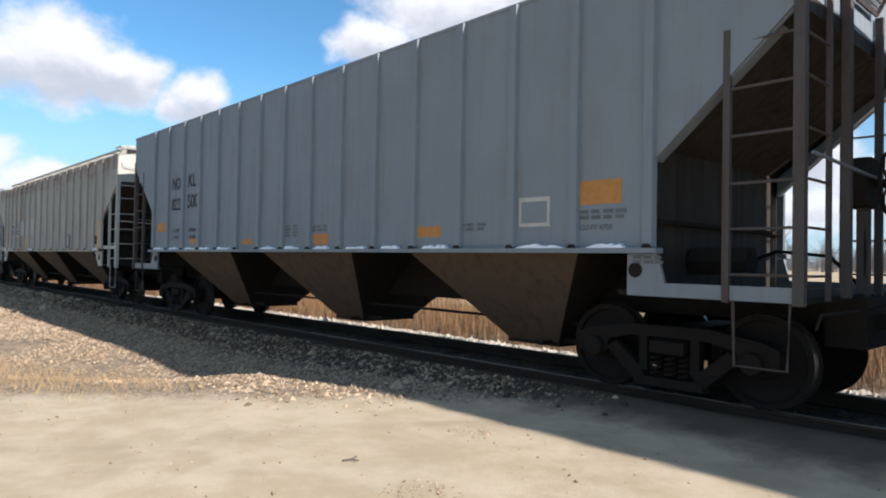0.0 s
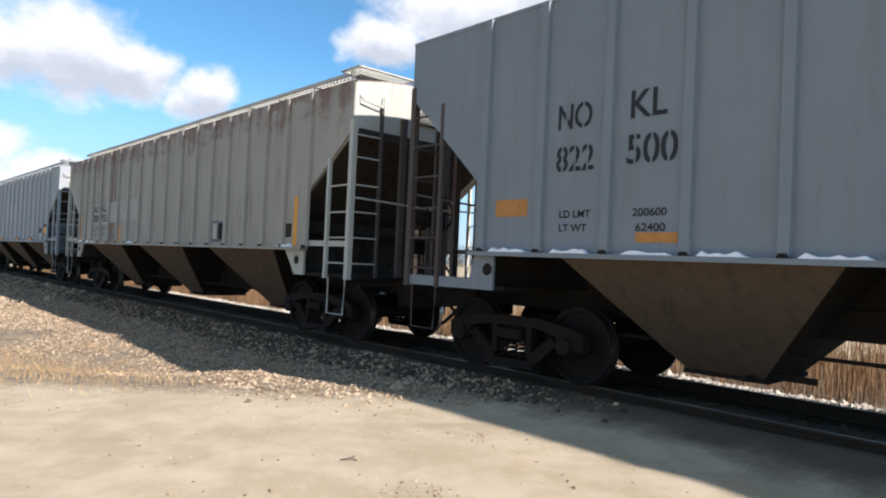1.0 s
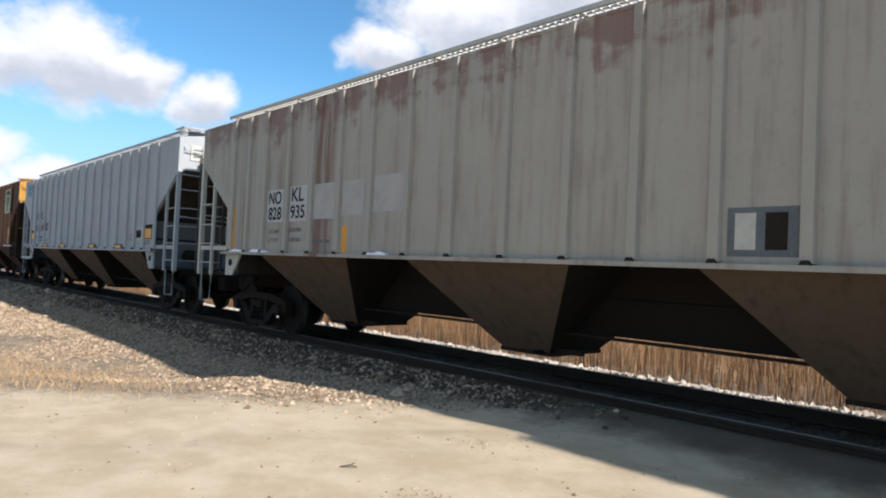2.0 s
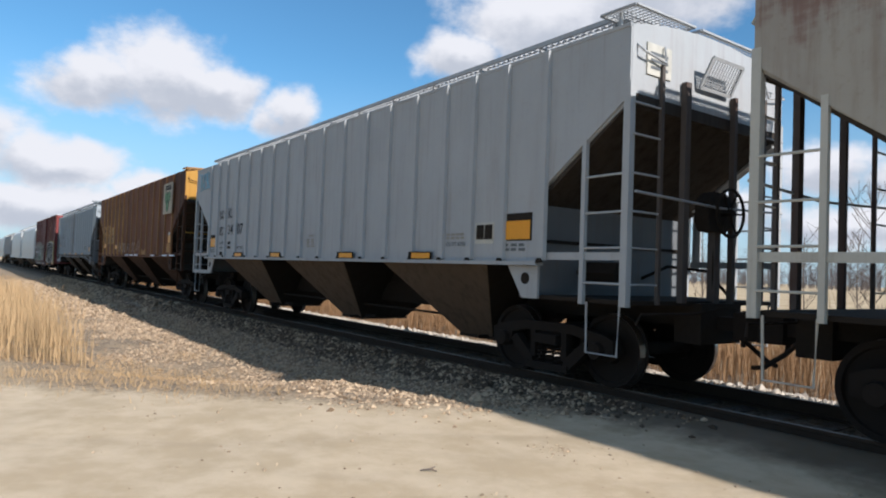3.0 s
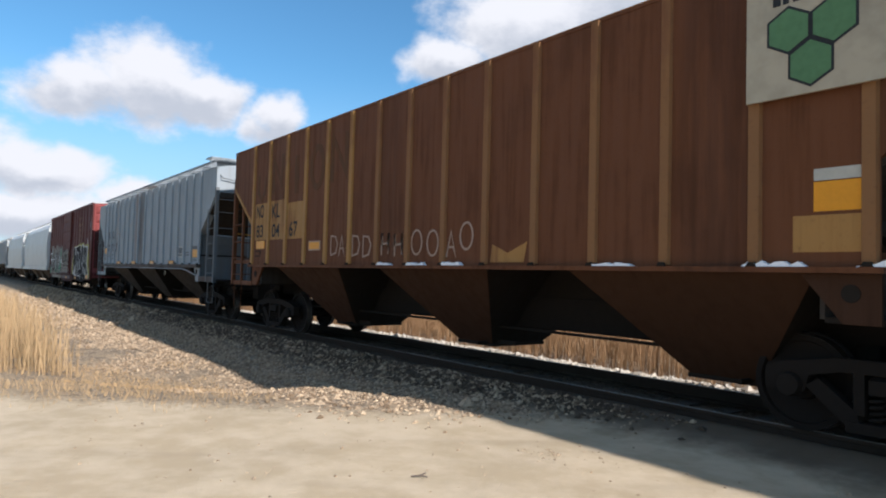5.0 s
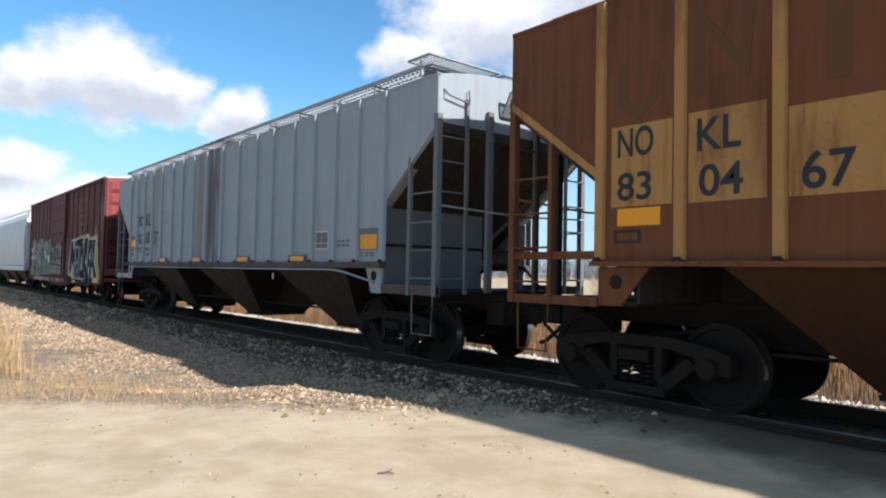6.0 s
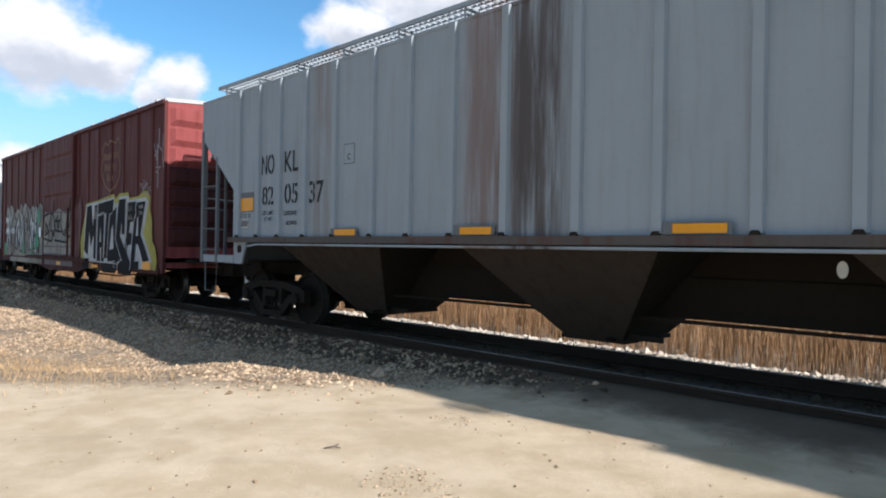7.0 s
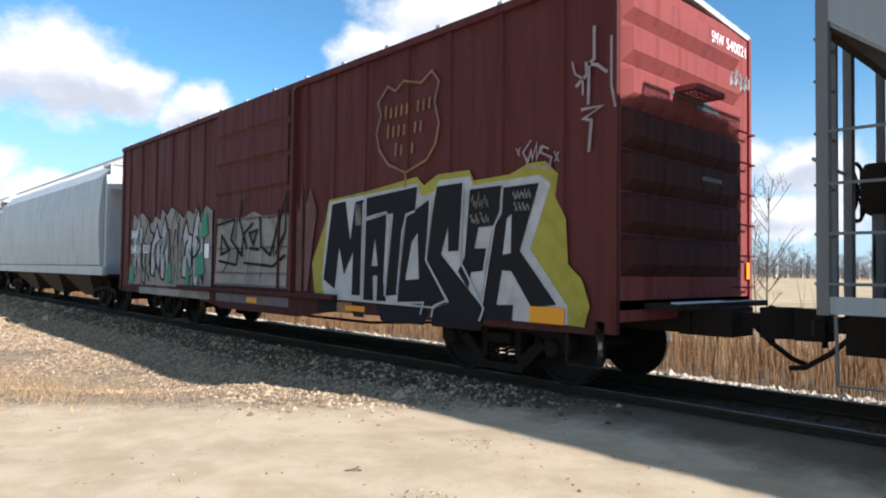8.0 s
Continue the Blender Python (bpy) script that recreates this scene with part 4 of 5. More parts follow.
    for u, z, form in ((5.30, 1.72, bow), (5.62, 1.70, fork), (6.12, 1.70, bow), (6.50, 1.68, bow), (7.06, 1.70, cross), (7.46, 1.68, cross), (7.98, 1.70, loop), (8.40, 1.68, loop), (8.90, 1.66, fork), (9.20, 1.76, loop)):
        part("scrawl", made(stroke, [(U(u + a), z + c) for a, c in form], 0.032, SIDE_Y), SPRAYPALE, car, "pale chalky scrawl along the sill")
    plate(car, "worn_patch", [(U(9.86), 1.58), (U(10.5), 1.58), (U(10.56), 1.84), (U(10.2), 1.70), (U(9.9), 1.82)], SIDE_Y + 0.004, OCHRE)
    lettering(car, "NOKL", 0.86, 1.36, 3.98, 4.15, CUR[0] + 0.008, LETTER, "end")
    lettering(car, "830467", 0.80, 1.44, 3.76, 3.92, CUR[0] + 0.008, LETTER, "end")
    return car


def pale_car():
    car = hopper_car("pale grey covered hopper car with dark streaks and a sill pipe", PALE, 4.18, half=8.24, slope_paint=DARKPAINT, bulk=1.36, bulk_paint=SLATE, half_bulk=True, inner_paint=SLATE, rib_paint=PALERIB, rib_at=(1.55, 2.24, 2.93, 3.70, 4.50, 5.4, 6.17, 6.97, 7.82, 8.8, 9.71, 10.61, 11.37, 12.25, 13.02, 13.77, 14.48, 15.22), board=(-1.46, -0.8, 0.26), sill_paint=DIRTY, sill_low=0.09, sill_rail=True, side_rail=False, wheel_end=-1, skirt="both", low=3.47, bay_paint=DARKPAINT, post_paint=SLATE)
    stencil(car, [("NO", 2.33, 2.74, 2.60, 2.94), ("KL", 3.07, 3.48, 2.60, 2.94), ("82", 2.36, 2.73, 2.08, 2.40), ("05", 3.08, 3.48, 2.08, 2.41), ("37", 3.81, 4.20, 2.06, 2.41), ("LD LMT", 2.38, 2.75, 1.91, 1.98), ("LT WT", 2.44, 2.70, 1.80, 1.87), ("205200", 3.07, 3.45, 1.89, 1.96), ("62900", 3.14, 3.46, 1.73, 1.80)], bridges=True)
    patch(car, "notice_frame", 13.13, 13.57, 1.75, 2.08, BOARDWHITE)
    for u0, u1, z0, z1 in ((13.16, 13.335, 1.87, 2.05), (13.355, 13.54, 1.87, 2.05), (13.16, 13.335, 1.78, 1.85), (13.355, 13.54, 1.78, 1.85)):
        patch(car, "notice_field", u0, u1, z0, z1, SLATE, y=SIDE_Y - 0.002)
    bars(car, U(13.87), U(14.30), 1.78, 1.92, 2, SIDE_Y)
    for u0, z0 in ((1.57, 1.98), (14.57, 1.72)):
        patch(car, "backing_plate", u0 - 0.03, u0 + 0.50, z0, z0 + 0.35, SLATE)
        patch(car, "reflector", u0 + 0.02, u0 + 0.48, z0 + 0.02, z0 + 0.25, REFLECT, "yellow reflective sheet", y=SIDE_Y - 0.002)
        bars(car, U(u0), U(u0 + 0.45), z0 - 0.10, z0 - 0.02, 2, SIDE_Y)
    patch(car, "placard_holder", 1.63, 1.90, 1.70, 1.85, BOARDWHITE, y=SIDE_Y - 0.004)
    patch(car, "placard_field", 1.65, 1.88, 1.72, 1.83, SLATE, y=SIDE_Y - 0.008)
    reflectors(car, (4.58, 7.17, 9.88, 12.3), backing=SLATE)
    bm = bmesh.new()
    lathe(bm, [(0.07, -0.004), (0.07, 0.004)], 16, (0, 0, 0))
    bmesh.ops.transform(bm, matrix=Matrix.Translation((U(11.22), -1.50, 1.26)) @ Matrix.Diagonal((0.6, 1, 1, 1)), verts=bm.verts)
    part("round_plate", bm, BOARDWHITE, car)
    plate(car, "chalk_square", rect(U(4.71), U(4.97), 2.60, 2.90), SIDE_Y + 0.004, FAINT)
    plate(car, "chalk_square", rect(U(4.725), U(4.955), 2.615, 2.885), SIDE_Y + 0.001, PALE)
    lettering(car, "C", U(4.80), U(4.88), 2.66, 2.75, SIDE_Y - 0.006, LETTER)
    lettering(car, "NOKL", 0.86, 1.36, 3.94, 4.10, CUR[0] + 0.008, LETTER, "end")
    lettering(car, "820537", 0.80, 1.44, 3.72, 3.88, CUR[0] + 0.008, LETTER, "end")
    return car


# ------------------------------------------------------------------ boxcar
BHALF, BWIDE, BTOP, BSILL = 7.66, 1.60, 4.55, 0.86


def BU(u):
    return u - BHALF


def stroke(bm, pts, width, y, depth=0.004):
    """One flat mitred brush stroke along a chain of (x, z) points; closed if it ends where it starts."""
    v = [Vector(p) for p in pts]
    closed = (v[0] - v[-1]).length < 1e-6
    if closed:
        v = v[:-1]
    n = len(v)
    edge = []
    for i in range(n):
        a = v[i] - v[i - 1] if (i or closed) else v[1] - v[0]
        c = v[(i + 1) % n] - v[i] if (i < n - 1 or closed) else v[i] - v[i - 1]
        na, nc = Vector((-a.y, a.x)).normalized(), Vector((-c.y, c.x)).normalized()
        m = (na + nc)
        m = m.normalized() if m.length > 1e-3 else na
        edge.append(m * (width / 2) / max(0.5, m.dot(nc)))
    ring = [[bm.verts.new((p.x + k * e.x, d, p.y + k * e.y)) for k, d in ((1, y), (-1, y), (-1, y - depth), (1, y - depth))] for p, e in zip(v, edge)]
    for i in range(n if closed else n - 1):
        p, q = ring[i], ring[(i + 1) % n]
        for k in range(4):
            bm.faces.new((p[k], p[(k + 1) % 4], q[(k + 1) % 4], q[k]))
    if not closed:
        bm.faces.new(ring[0])
        bm.faces.new(ring[-1][::-1])


def boxcar():
    car = tagged(new("boxcar"), "oxide-red steel boxcar with spray-painted side and sunlit-toned faded red end", "freight car", "cars of the train")
    part("side_sheet", boxes((-BHALF, BHALF, -BWIDE, -BWIDE + 0.03, BSILL, BTOP)), RED, car)
    part("side_sheet", boxes((-BHALF, BHALF, BWIDE - 0.03, BWIDE, BSILL, BTOP)), RED, car)
    part("floor", boxes((-BHALF, BHALF, -1.56, 1.56, 0.98, 1.08)), DARK, car)
    part("center_sill", boxes((-BHALF - 0.15, BHALF + 0.15, -0.32, 0.32, 0.70, 1.02)), DARK, car)
    prof = [(-1.64, BTOP - 0.05), (-1.60, BTOP + 0.03), (0, BTOP + 0.16), (1.60, BTOP + 0.03), (1.64, BTOP - 0.05), (0, BTOP + 0.08)]
    bm = bmesh.new()
    prism(bm, prof, -BHALF - 0.02, BHALF + 0.02, "x")
    for i in range(14):
        x = -BHALF + 0.5 + i * (2 * BHALF - 1.0) / 13
        prism(bm, [(-1.62, BTOP + 0.02), (0, BTOP + 0.14), (1.62, BTOP + 0.02), (1.62, BTOP + 0.06), (0, BTOP + 0.19), (-1.62, BTOP + 0.06)], x - 0.04, x + 0.04, "x")
    part("roof", bm, ROOFING, car, "weathered galvanised roof")
    rib = rib_mesh(BSILL + 0.02, BTOP - 0.08, RED, 0.028)
    for u in (0.55, 1.44, 2.42, 3.44, 4.39, 5.23, 9.35, 10.17, 11.0, 11.98, 12.83, 13.73, 14.63):
        for s in (-1, 1):
            shared("side_rib", rib, car, BU(u), s * BWIDE, 0, 0 if s < 0 else 180)
    for s in (-1, 1):
        part("top_chord", boxes((-BHALF, BHALF, min(s * 1.59, s * 1.66), max(s * 1.59, s * 1.66), BTOP - 0.10, BTOP)), RED, car)
        sill = [(BU(0.2), BSILL), (BU(0.2), 0.72), (BU(5.2), 0.70), (BU(6.2), 0.56), (BU(9.2), 0.56), (BU(10.2), 0.70), (BU(15.1), 0.72), (BU(15.1), BSILL)]
        part("side_sill", made(prism, sill, s * 1.62, s * 1.57), SHADESOOTRED, car)
        # sliding door with pressed panels
        door = part("door", boxes((BU(5.88), BU(8.95), min(s * 1.602, s * 1.63), max(s * 1.602, s * 1.63), 0.98, BTOP - 0.14)), RED, car, "sliding steel door with pressed horizontal panels")
        for k in range(6):
            z = 1.05 + k * 0.585
            proud = 1.665 if k > 2 else 1.642
            bm = bmesh.new()
            prism(bm, [(s * 1.63, z), (s * proud, z + (0.06 if k > 2 else 0.01)), (s * proud, z + 0.50), (s * 1.63, z + 0.53)], BU(5.98), BU(8.85), "x")
            part("door_panel", bm, RED, door)
        part("door_post", boxes((BU(8.98), BU(9.08), min(s * 1.60, s * 1.70), max(s * 1.60, s * 1.70), 0.9, BTOP - 0.1)), RED, car)
        part("door_track", boxes((BU(4.2), BU(10.4), min(s * 1.60, s * 1.74), max(s * 1.60, s * 1.74), 0.90, 0.97)), SHADESOOTRED, car)
        part("lock_bar", tubes(0.025, [(BU(8.60), s * 1.68, 1.0), (BU(8.60), s * 1.68, 2.4)]), RED, door)
    for e in (-1, 1):
        x = e * BHALF
        end = part("end_wall", boxes((min(x, x - e * 0.04), max(x, x - e * 0.04), -1.6, 1.6, BSILL, BTOP)), PINK, car, "faded red corrugated end wall in sunlit tone")
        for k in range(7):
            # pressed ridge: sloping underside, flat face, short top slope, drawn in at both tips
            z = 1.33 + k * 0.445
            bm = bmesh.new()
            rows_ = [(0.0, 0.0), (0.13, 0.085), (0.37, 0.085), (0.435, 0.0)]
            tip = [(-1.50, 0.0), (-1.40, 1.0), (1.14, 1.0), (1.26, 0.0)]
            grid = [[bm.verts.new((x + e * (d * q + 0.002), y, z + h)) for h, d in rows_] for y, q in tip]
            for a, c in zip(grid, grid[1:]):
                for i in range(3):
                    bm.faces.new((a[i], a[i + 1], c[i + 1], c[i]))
            # Ridges below z 3.0 carry the end's shade as a darker red.
            part("end_corrugation", bm, PINK if z > 3.0 else SHADESOOTRED, end, smooth=False)
        part("reflector", boxes((min(x + e * 0.02, x + e * 0.03), max(x + e * 0.02, x + e * 0.03), 1.47, 1.57, 1.30, 1.52)), REFLECT, car)
        for y0, y1, d in ((-0.2, 1.2, 0.30), (-0.7, 0.4, 0.12)):
            bm = boxes((min(x + e * d, x + e * (d + 0.1)), max(x + e * d, x + e * (d + 0.1)), y0, y1, 1.022, 1.05))
            bmesh.ops.bevel(bm, geom=bm.edges, offset=0.012, segments=1)
            part("snow", bm, SNOW, car, "crust of old snow on the end platform")
        for s in (-1, 1):
            # Far posts share the end wall's lighter, sunlit tone.
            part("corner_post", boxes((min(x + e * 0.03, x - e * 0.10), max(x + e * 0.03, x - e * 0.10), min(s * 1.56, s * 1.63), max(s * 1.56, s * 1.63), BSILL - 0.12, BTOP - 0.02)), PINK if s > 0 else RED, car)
        for z in (1.2, 1.6, 2.0, 2.4, 2.8, 3.2):
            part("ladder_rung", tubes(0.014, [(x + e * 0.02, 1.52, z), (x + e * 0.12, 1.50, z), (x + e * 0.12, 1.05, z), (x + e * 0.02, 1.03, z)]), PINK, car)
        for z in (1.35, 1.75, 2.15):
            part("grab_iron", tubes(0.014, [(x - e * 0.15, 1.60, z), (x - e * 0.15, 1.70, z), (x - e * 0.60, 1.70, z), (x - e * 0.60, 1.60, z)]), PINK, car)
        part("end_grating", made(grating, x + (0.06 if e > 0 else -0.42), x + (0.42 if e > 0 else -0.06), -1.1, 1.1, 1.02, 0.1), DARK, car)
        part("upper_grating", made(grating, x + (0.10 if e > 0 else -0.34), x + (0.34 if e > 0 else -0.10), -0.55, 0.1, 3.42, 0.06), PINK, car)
        part("draft_gear", boxes((min(x + e * 0.6, x), max(x + e * 0.6, x), -0.28, 0.28, 0.68, 1.0)), DARK, car)
        shared("coupler", COUPLER, car, x + e * 0.45, 0, 0, 0 if e > 0 else 180)
        part("stirrup_step", tubes(0.016, [(x - e * 0.15, -1.58, 0.75), (x - e * 0.15, -1.59, 0.38), (x - e * 0.6, -1.59, 0.38), (x - e * 0.6, -1.58, 0.75)]), DARK, car)
        add_truck(car, e * 5.62)
    part("brake_rigging", tubes(0.025, [(-3.2, -0.7, 0.62), (-0.6, -0.75, 0.48), (2.4, -0.75, 0.48), (4.2, -0.7, 0.6)], [(-3.2, -0.5, 0.7), (3.2, -0.5, 0.7)]), DARK, car)
    part("brake_reservoir", tubes(0.17, [(-2.2, -0.8, 0.66), (-1.2, -0.8, 0.66)]), DARK, car)
    y = -BWIDE - 0.033
    # shield outline with rows of letter-sized bars
    sh = [(11.36, 3.78), (11.58, 3.99), (11.76, 3.89), (11.94, 4.0), (12.31, 3.9), (12.53, 4.02), (12.67, 3.85), (12.59, 3.6), (12.68, 3.29), (12.62, 3.04), (12.45, 2.84), (12.01, 2.71), (11.62, 2.86), (11.40, 3.10), (11.33, 3.35), (11.44, 3.6), (11.36, 3.78)]
    part("shield_outline", made(stroke, [(BU(a), z) for a, z in sh], 0.034, y), OLDGOLD, car, "pale painted shield outline")
    part("shield_stem", made(stroke, [(BU(12.01), 2.72), (BU(12.01), 2.50)], 0.034, y), OLDGOLD, car)
    for z, a, n, skip, drop in ((3.52, 11.52, 9, 5, 0.010), (3.24, 11.58, 7, 4, 0.012), (2.96, 11.76, 4, 2, 0.010)):
        for k in range(n):
            if k == skip:
                continue
            tall = 0.19 if k == 0 else 0.15
            u = a + k * 0.118
            plate(car, "shield_writing", [(BU(u), z), (BU(u + 0.04), z), (BU(u + 0.055), z + tall), (BU(u + 0.015), z + tall)], y, OLDGOLD)
    # large spray-painted lettering: yellow halo, white field, black letters with thin white seams
    halo = [(9.74, 0.95), (9.64, 1.46), (10.00, 2.08), (10.12, 2.46), (11.13, 2.52), (12.25, 2.63), (12.4, 2.50), (12.67, 2.62), (13.25, 2.62), (13.33, 2.48), (13.92, 2.50), (14.2, 2.60), (14.44, 2.60), (14.62, 2.44), (14.58, 2.19), (14.73, 1.94), (14.76, 1.45), (14.94, 1.29), (15.04, 1.01), (14.97, 0.79), (13.4, 0.88), (9.9, 0.90)]
    plate(car, "yellow_halo", [(BU(a), z) for a, z in halo], y + 0.004, SPRAYYELLOW, "yellow spray-painted halo", 0.003)
    field = [(9.98, 1.05), (9.96, 1.29), (10.12, 2.42), (10.6, 2.45), (11.11, 2.47), (12.28, 2.54), (12.34, 2.36), (12.62, 2.40), (12.68, 2.54), (13.26, 2.54), (13.33, 2.42), (13.83, 2.44), (14.37, 2.45), (14.52, 2.34), (14.24, 1.62), (14.76, 1.00), (14.76, 0.80), (14.0, 0.80), (13.5, 0.86), (11.67, 0.88), (10.1, 0.90)]
    plate(car, "white_field", [(BU(a), z) for a, z in field], y, SPRAYWHITE, "white spray-painted field", 0.003)
    yb = y - 0.004
    letters = [[(10.0, 1.20), (10.22, 2.38), (10.58, 2.41), (10.72, 1.80), (10.84, 2.38), (11.05, 2.40), (10.99, 0.98), (10.78, 0.98), (10.80, 1.63), (10.57, 1.29), (10.43, 1.72), (10.32, 1.06)],
               [(11.08, 0.92), (11.12, 2.08), (11.60, 2.15), (11.55, 1.2), (11.62, 0.92), (11.40, 0.92), (11.42, 1.28), (11.30, 1.28), (11.32, 0.92)],
               [(11.13, 2.14), (11.13, 2.42), (12.27, 2.49), (12.23, 2.18), (12.02, 2.14), (11.86, 1.02), (11.62, 1.0), (11.76, 2.16)],
               [(11.88, 0.92), (12.05, 2.09), (12.51, 2.30), (12.47, 1.46), (12.88, 0.95), (12.65, 0.89)],
               [(12.49, 1.46), (12.60, 2.19), (12.67, 2.46), (13.14, 2.47), (13.08, 1.62), (12.90, 1.61), (12.89, 1.95), (12.76, 1.57), (13.54, 0.90), (13.45, 0.74), (12.64, 0.76), (12.66, 0.88), (12.93, 0.96)],
               [(13.20, 1.53), (13.28, 2.37), (13.81, 2.38), (13.80, 2.18), (13.71, 1.91), (13.43, 1.90), (13.36, 1.64), (13.56, 1.64), (13.50, 1.37), (13.31, 1.35), (13.26, 1.15), (13.08, 1.36)],
               [(13.49, 0.94), (13.56, 1.37), (13.66, 1.86), (13.82, 2.04), (13.84, 2.35), (14.36, 2.36), (14.09, 1.60), (14.62, 1.01), (14.27, 0.97), (13.97, 1.37), (13.82, 1.38), (13.73, 0.94)],
               [(13.55, 0.96), (14.0, 0.98), (13.98, 0.80), (13.48, 0.80)]]
    for k, pts in enumerate(letters):
        plate(car, "spray_letter", [(BU(a), z) for a, z in pts], yb - 0.0012 * k, SPRAYBLACK, "black spray-painted letter", 0.004)
    counters = [[(12.06, 1.23), (12.19, 1.75), (12.30, 1.86), (12.34, 1.25)], [(13.84, 1.56), (13.90, 1.98), (13.97, 2.03), (13.96, 1.58)], [(11.29, 1.42), (11.36, 1.80), (11.43, 1.42)]]
    for pts in counters:
        plate(car, "spray_counter", [(BU(a), z) for a, z in pts], yb - 0.013, SPRAYWHITE, "", 0.003)
    seams = [[(11.06, 2.36), (11.04, 1.6), (11.03, 1.0)], [(11.13, 2.12), (11.38, 2.16), (11.62, 2.18), (11.70, 2.0), (11.60, 1.0)], [(12.24, 2.16), (12.06, 2.12), (11.98, 1.9), (11.88, 1.05)], [(11.70, 0.90), (12.44, 0.94), (12.38, 0.78)], [(12.56, 2.25), (12.48, 1.5), (12.90, 0.99), (12.64, 0.90), (12.60, 0.76)], [(13.17, 2.4), (13.12, 1.5), (13.54, 0.92), (13.47, 0.76)], [(13.82, 2.1), (13.70, 1.9), (13.60, 1.4), (13.52, 0.98)], [(13.83, 2.36), (13.80, 2.14)]]
    for k, pts in enumerate(seams):
        part("spray_outline", made(stroke, [(BU(a), z) for a, z in pts], 0.026, yb - 0.014 - 0.0006 * k), SPRAYWHITE, car)
    # small pale scribbles inside the black letters
    rng = random.Random(12)
    for u0, u1, z0, z1, n in ((13.30, 13.60, 2.13, 2.32, 3), (13.28, 13.62, 1.94, 2.08, 4), (13.98, 14.26, 2.20, 2.33, 5), (14.0, 14.24, 2.06, 2.17, 4), (10.86, 11.0, 2.02, 2.36, 5)):
        for k in range(n):
            c = u0 + (u1 - u0) * (k + 0.5) / n
            d = (u1 - u0) / n * 0.45
            zig = [(c - d, rng.uniform(z0, z1)), (c - d * 0.3, z1 - rng.uniform(0, 0.04)), (c, z0 + rng.uniform(0, 0.05)), (c + d * 0.5, (z0 + z1) / 2), (c + d, z0)]
            part("spray_scribble", made(stroke, [(BU(a), z) for a, z in zig], 0.010, yb - 0.0135), SPRAYSILVER, car)
    # silver and pale scrawl on the older panels
    for u0, u1, z1 in ((0.95, 1.9, 2.72), (1.9, 2.9, 2.58), (2.9, 3.9, 2.74), (3.9, 4.85, 2.62), (4.85, 5.78, 2.66)):
        edge = [(BU(u0), 0.92), (BU(u1), 0.92), (BU(u1), z1 - 0.12), (BU((u0 + u1) / 2 + 0.15), z1), (BU((u0 + u1) / 2 - 0.1), z1 - 0.18), (BU(u0 + 0.08), z1 - 0.02), (BU(u0), z1 - 0.2)]
        plate(car, "silver_field", edge, y, SPRAYSILVER, "silver spray-painted field", 0.003)
    plate(car, "silver_field", [(BU(5.98), 1.02), (BU(8.85), 1.02), (BU(8.9), 2.32), (BU(8.2), 2.25), (BU(7.6), 2.42), (BU(6.9), 2.24), (BU(6.1), 2.36)], -1.647, SPRAYSILVER, "silver spray-painted field", 0.003)
    rng = random.Random(5)
    for k in range(7):
        # tall arrow-headed letters with a dark outline
        u = 1.05 + k * 0.64
        w0, lean, z0, zt = rng.uniform(0.42, 0.58), rng.uniform(-0.10, 0.18), rng.uniform(0.98, 1.2), rng.uniform(2.35, 2.70)
        zm = (z0 + zt) / 2
        body = [(u, z0), (u + w0 * 0.45, z0 - 0.05), (u + w0 * 0.50, z0 + 0.40), (u + w0 * 0.95, z0 + 0.05), (u + w0 + lean * 0.5, zm), (u + w0 * 1.15 + lean, zt - 0.35), (u + w0 * 0.75 + lean, zt - 0.30), (u + w0 * 0.5 + lean, zt), (u + w0 * 0.15 + lean, zt - 0.32), (u - 0.06 + lean * 0.5, zm + 0.15)]
        body = [(BU(a), z) for a, z in body]
        plate(car, "spray_letter", body, yb - 0.0005 * k, (SPRAYWHITE, SPRAYSILVER, SPRAYWHITE)[k % 3], "", 0.003)
        part("spray_outline", made(stroke, body + body[:1], 0.045, yb - 0.004 - 0.0005 * k), SPRAYBLACK if k % 4 else SPRAYMIST, car)
        inner = [(u + w0 * 0.3 + lean * 0.3, z0 + 0.45), (u + w0 * 0.42 + lean * 0.5, zm + 0.1), (u + w0 * 0.62 + lean * 0.6, zt - 0.45)]
        part("spray_stroke", made(stroke, [(BU(a), z) for a, z in inner], 0.06, yb - 0.0045 - 0.0005 * k), SPRAYBLACK if k % 3 else SPRAYGREEN, car)
    sharp = [[(6.10, 2.22), (6.90, 2.30), (6.72, 1.92), (7.20, 1.60), (7.26, 2.0), (7.62, 2.2)], [(7.16, 2.66), (7.08, 2.28), (7.40, 1.75), (7.90, 1.70)], [(7.90, 2.30), (7.96, 1.76), (8.30, 1.60), (8.60, 2.16), (8.86, 2.66), (8.82, 2.0), (8.50, 1.62)],
             [(6.20, 1.50), (6.98, 1.42), (7.06, 1.74)], [(7.30, 1.46), (8.40, 1.40), (8.84, 1.60)], [(6.32, 2.0), (6.70, 1.72), (6.30, 1.62), (6.32, 2.0)], [(7.50, 2.02), (7.80, 2.06), (7.66, 1.80), (7.50, 2.02)]]
    for k, pts in enumerate(sharp):
        part("spray_outline", made(stroke, [(BU(a), z) for a, z in pts], 0.05, -1.672 - 0.0006 * k), SPRAYBLACK, car)
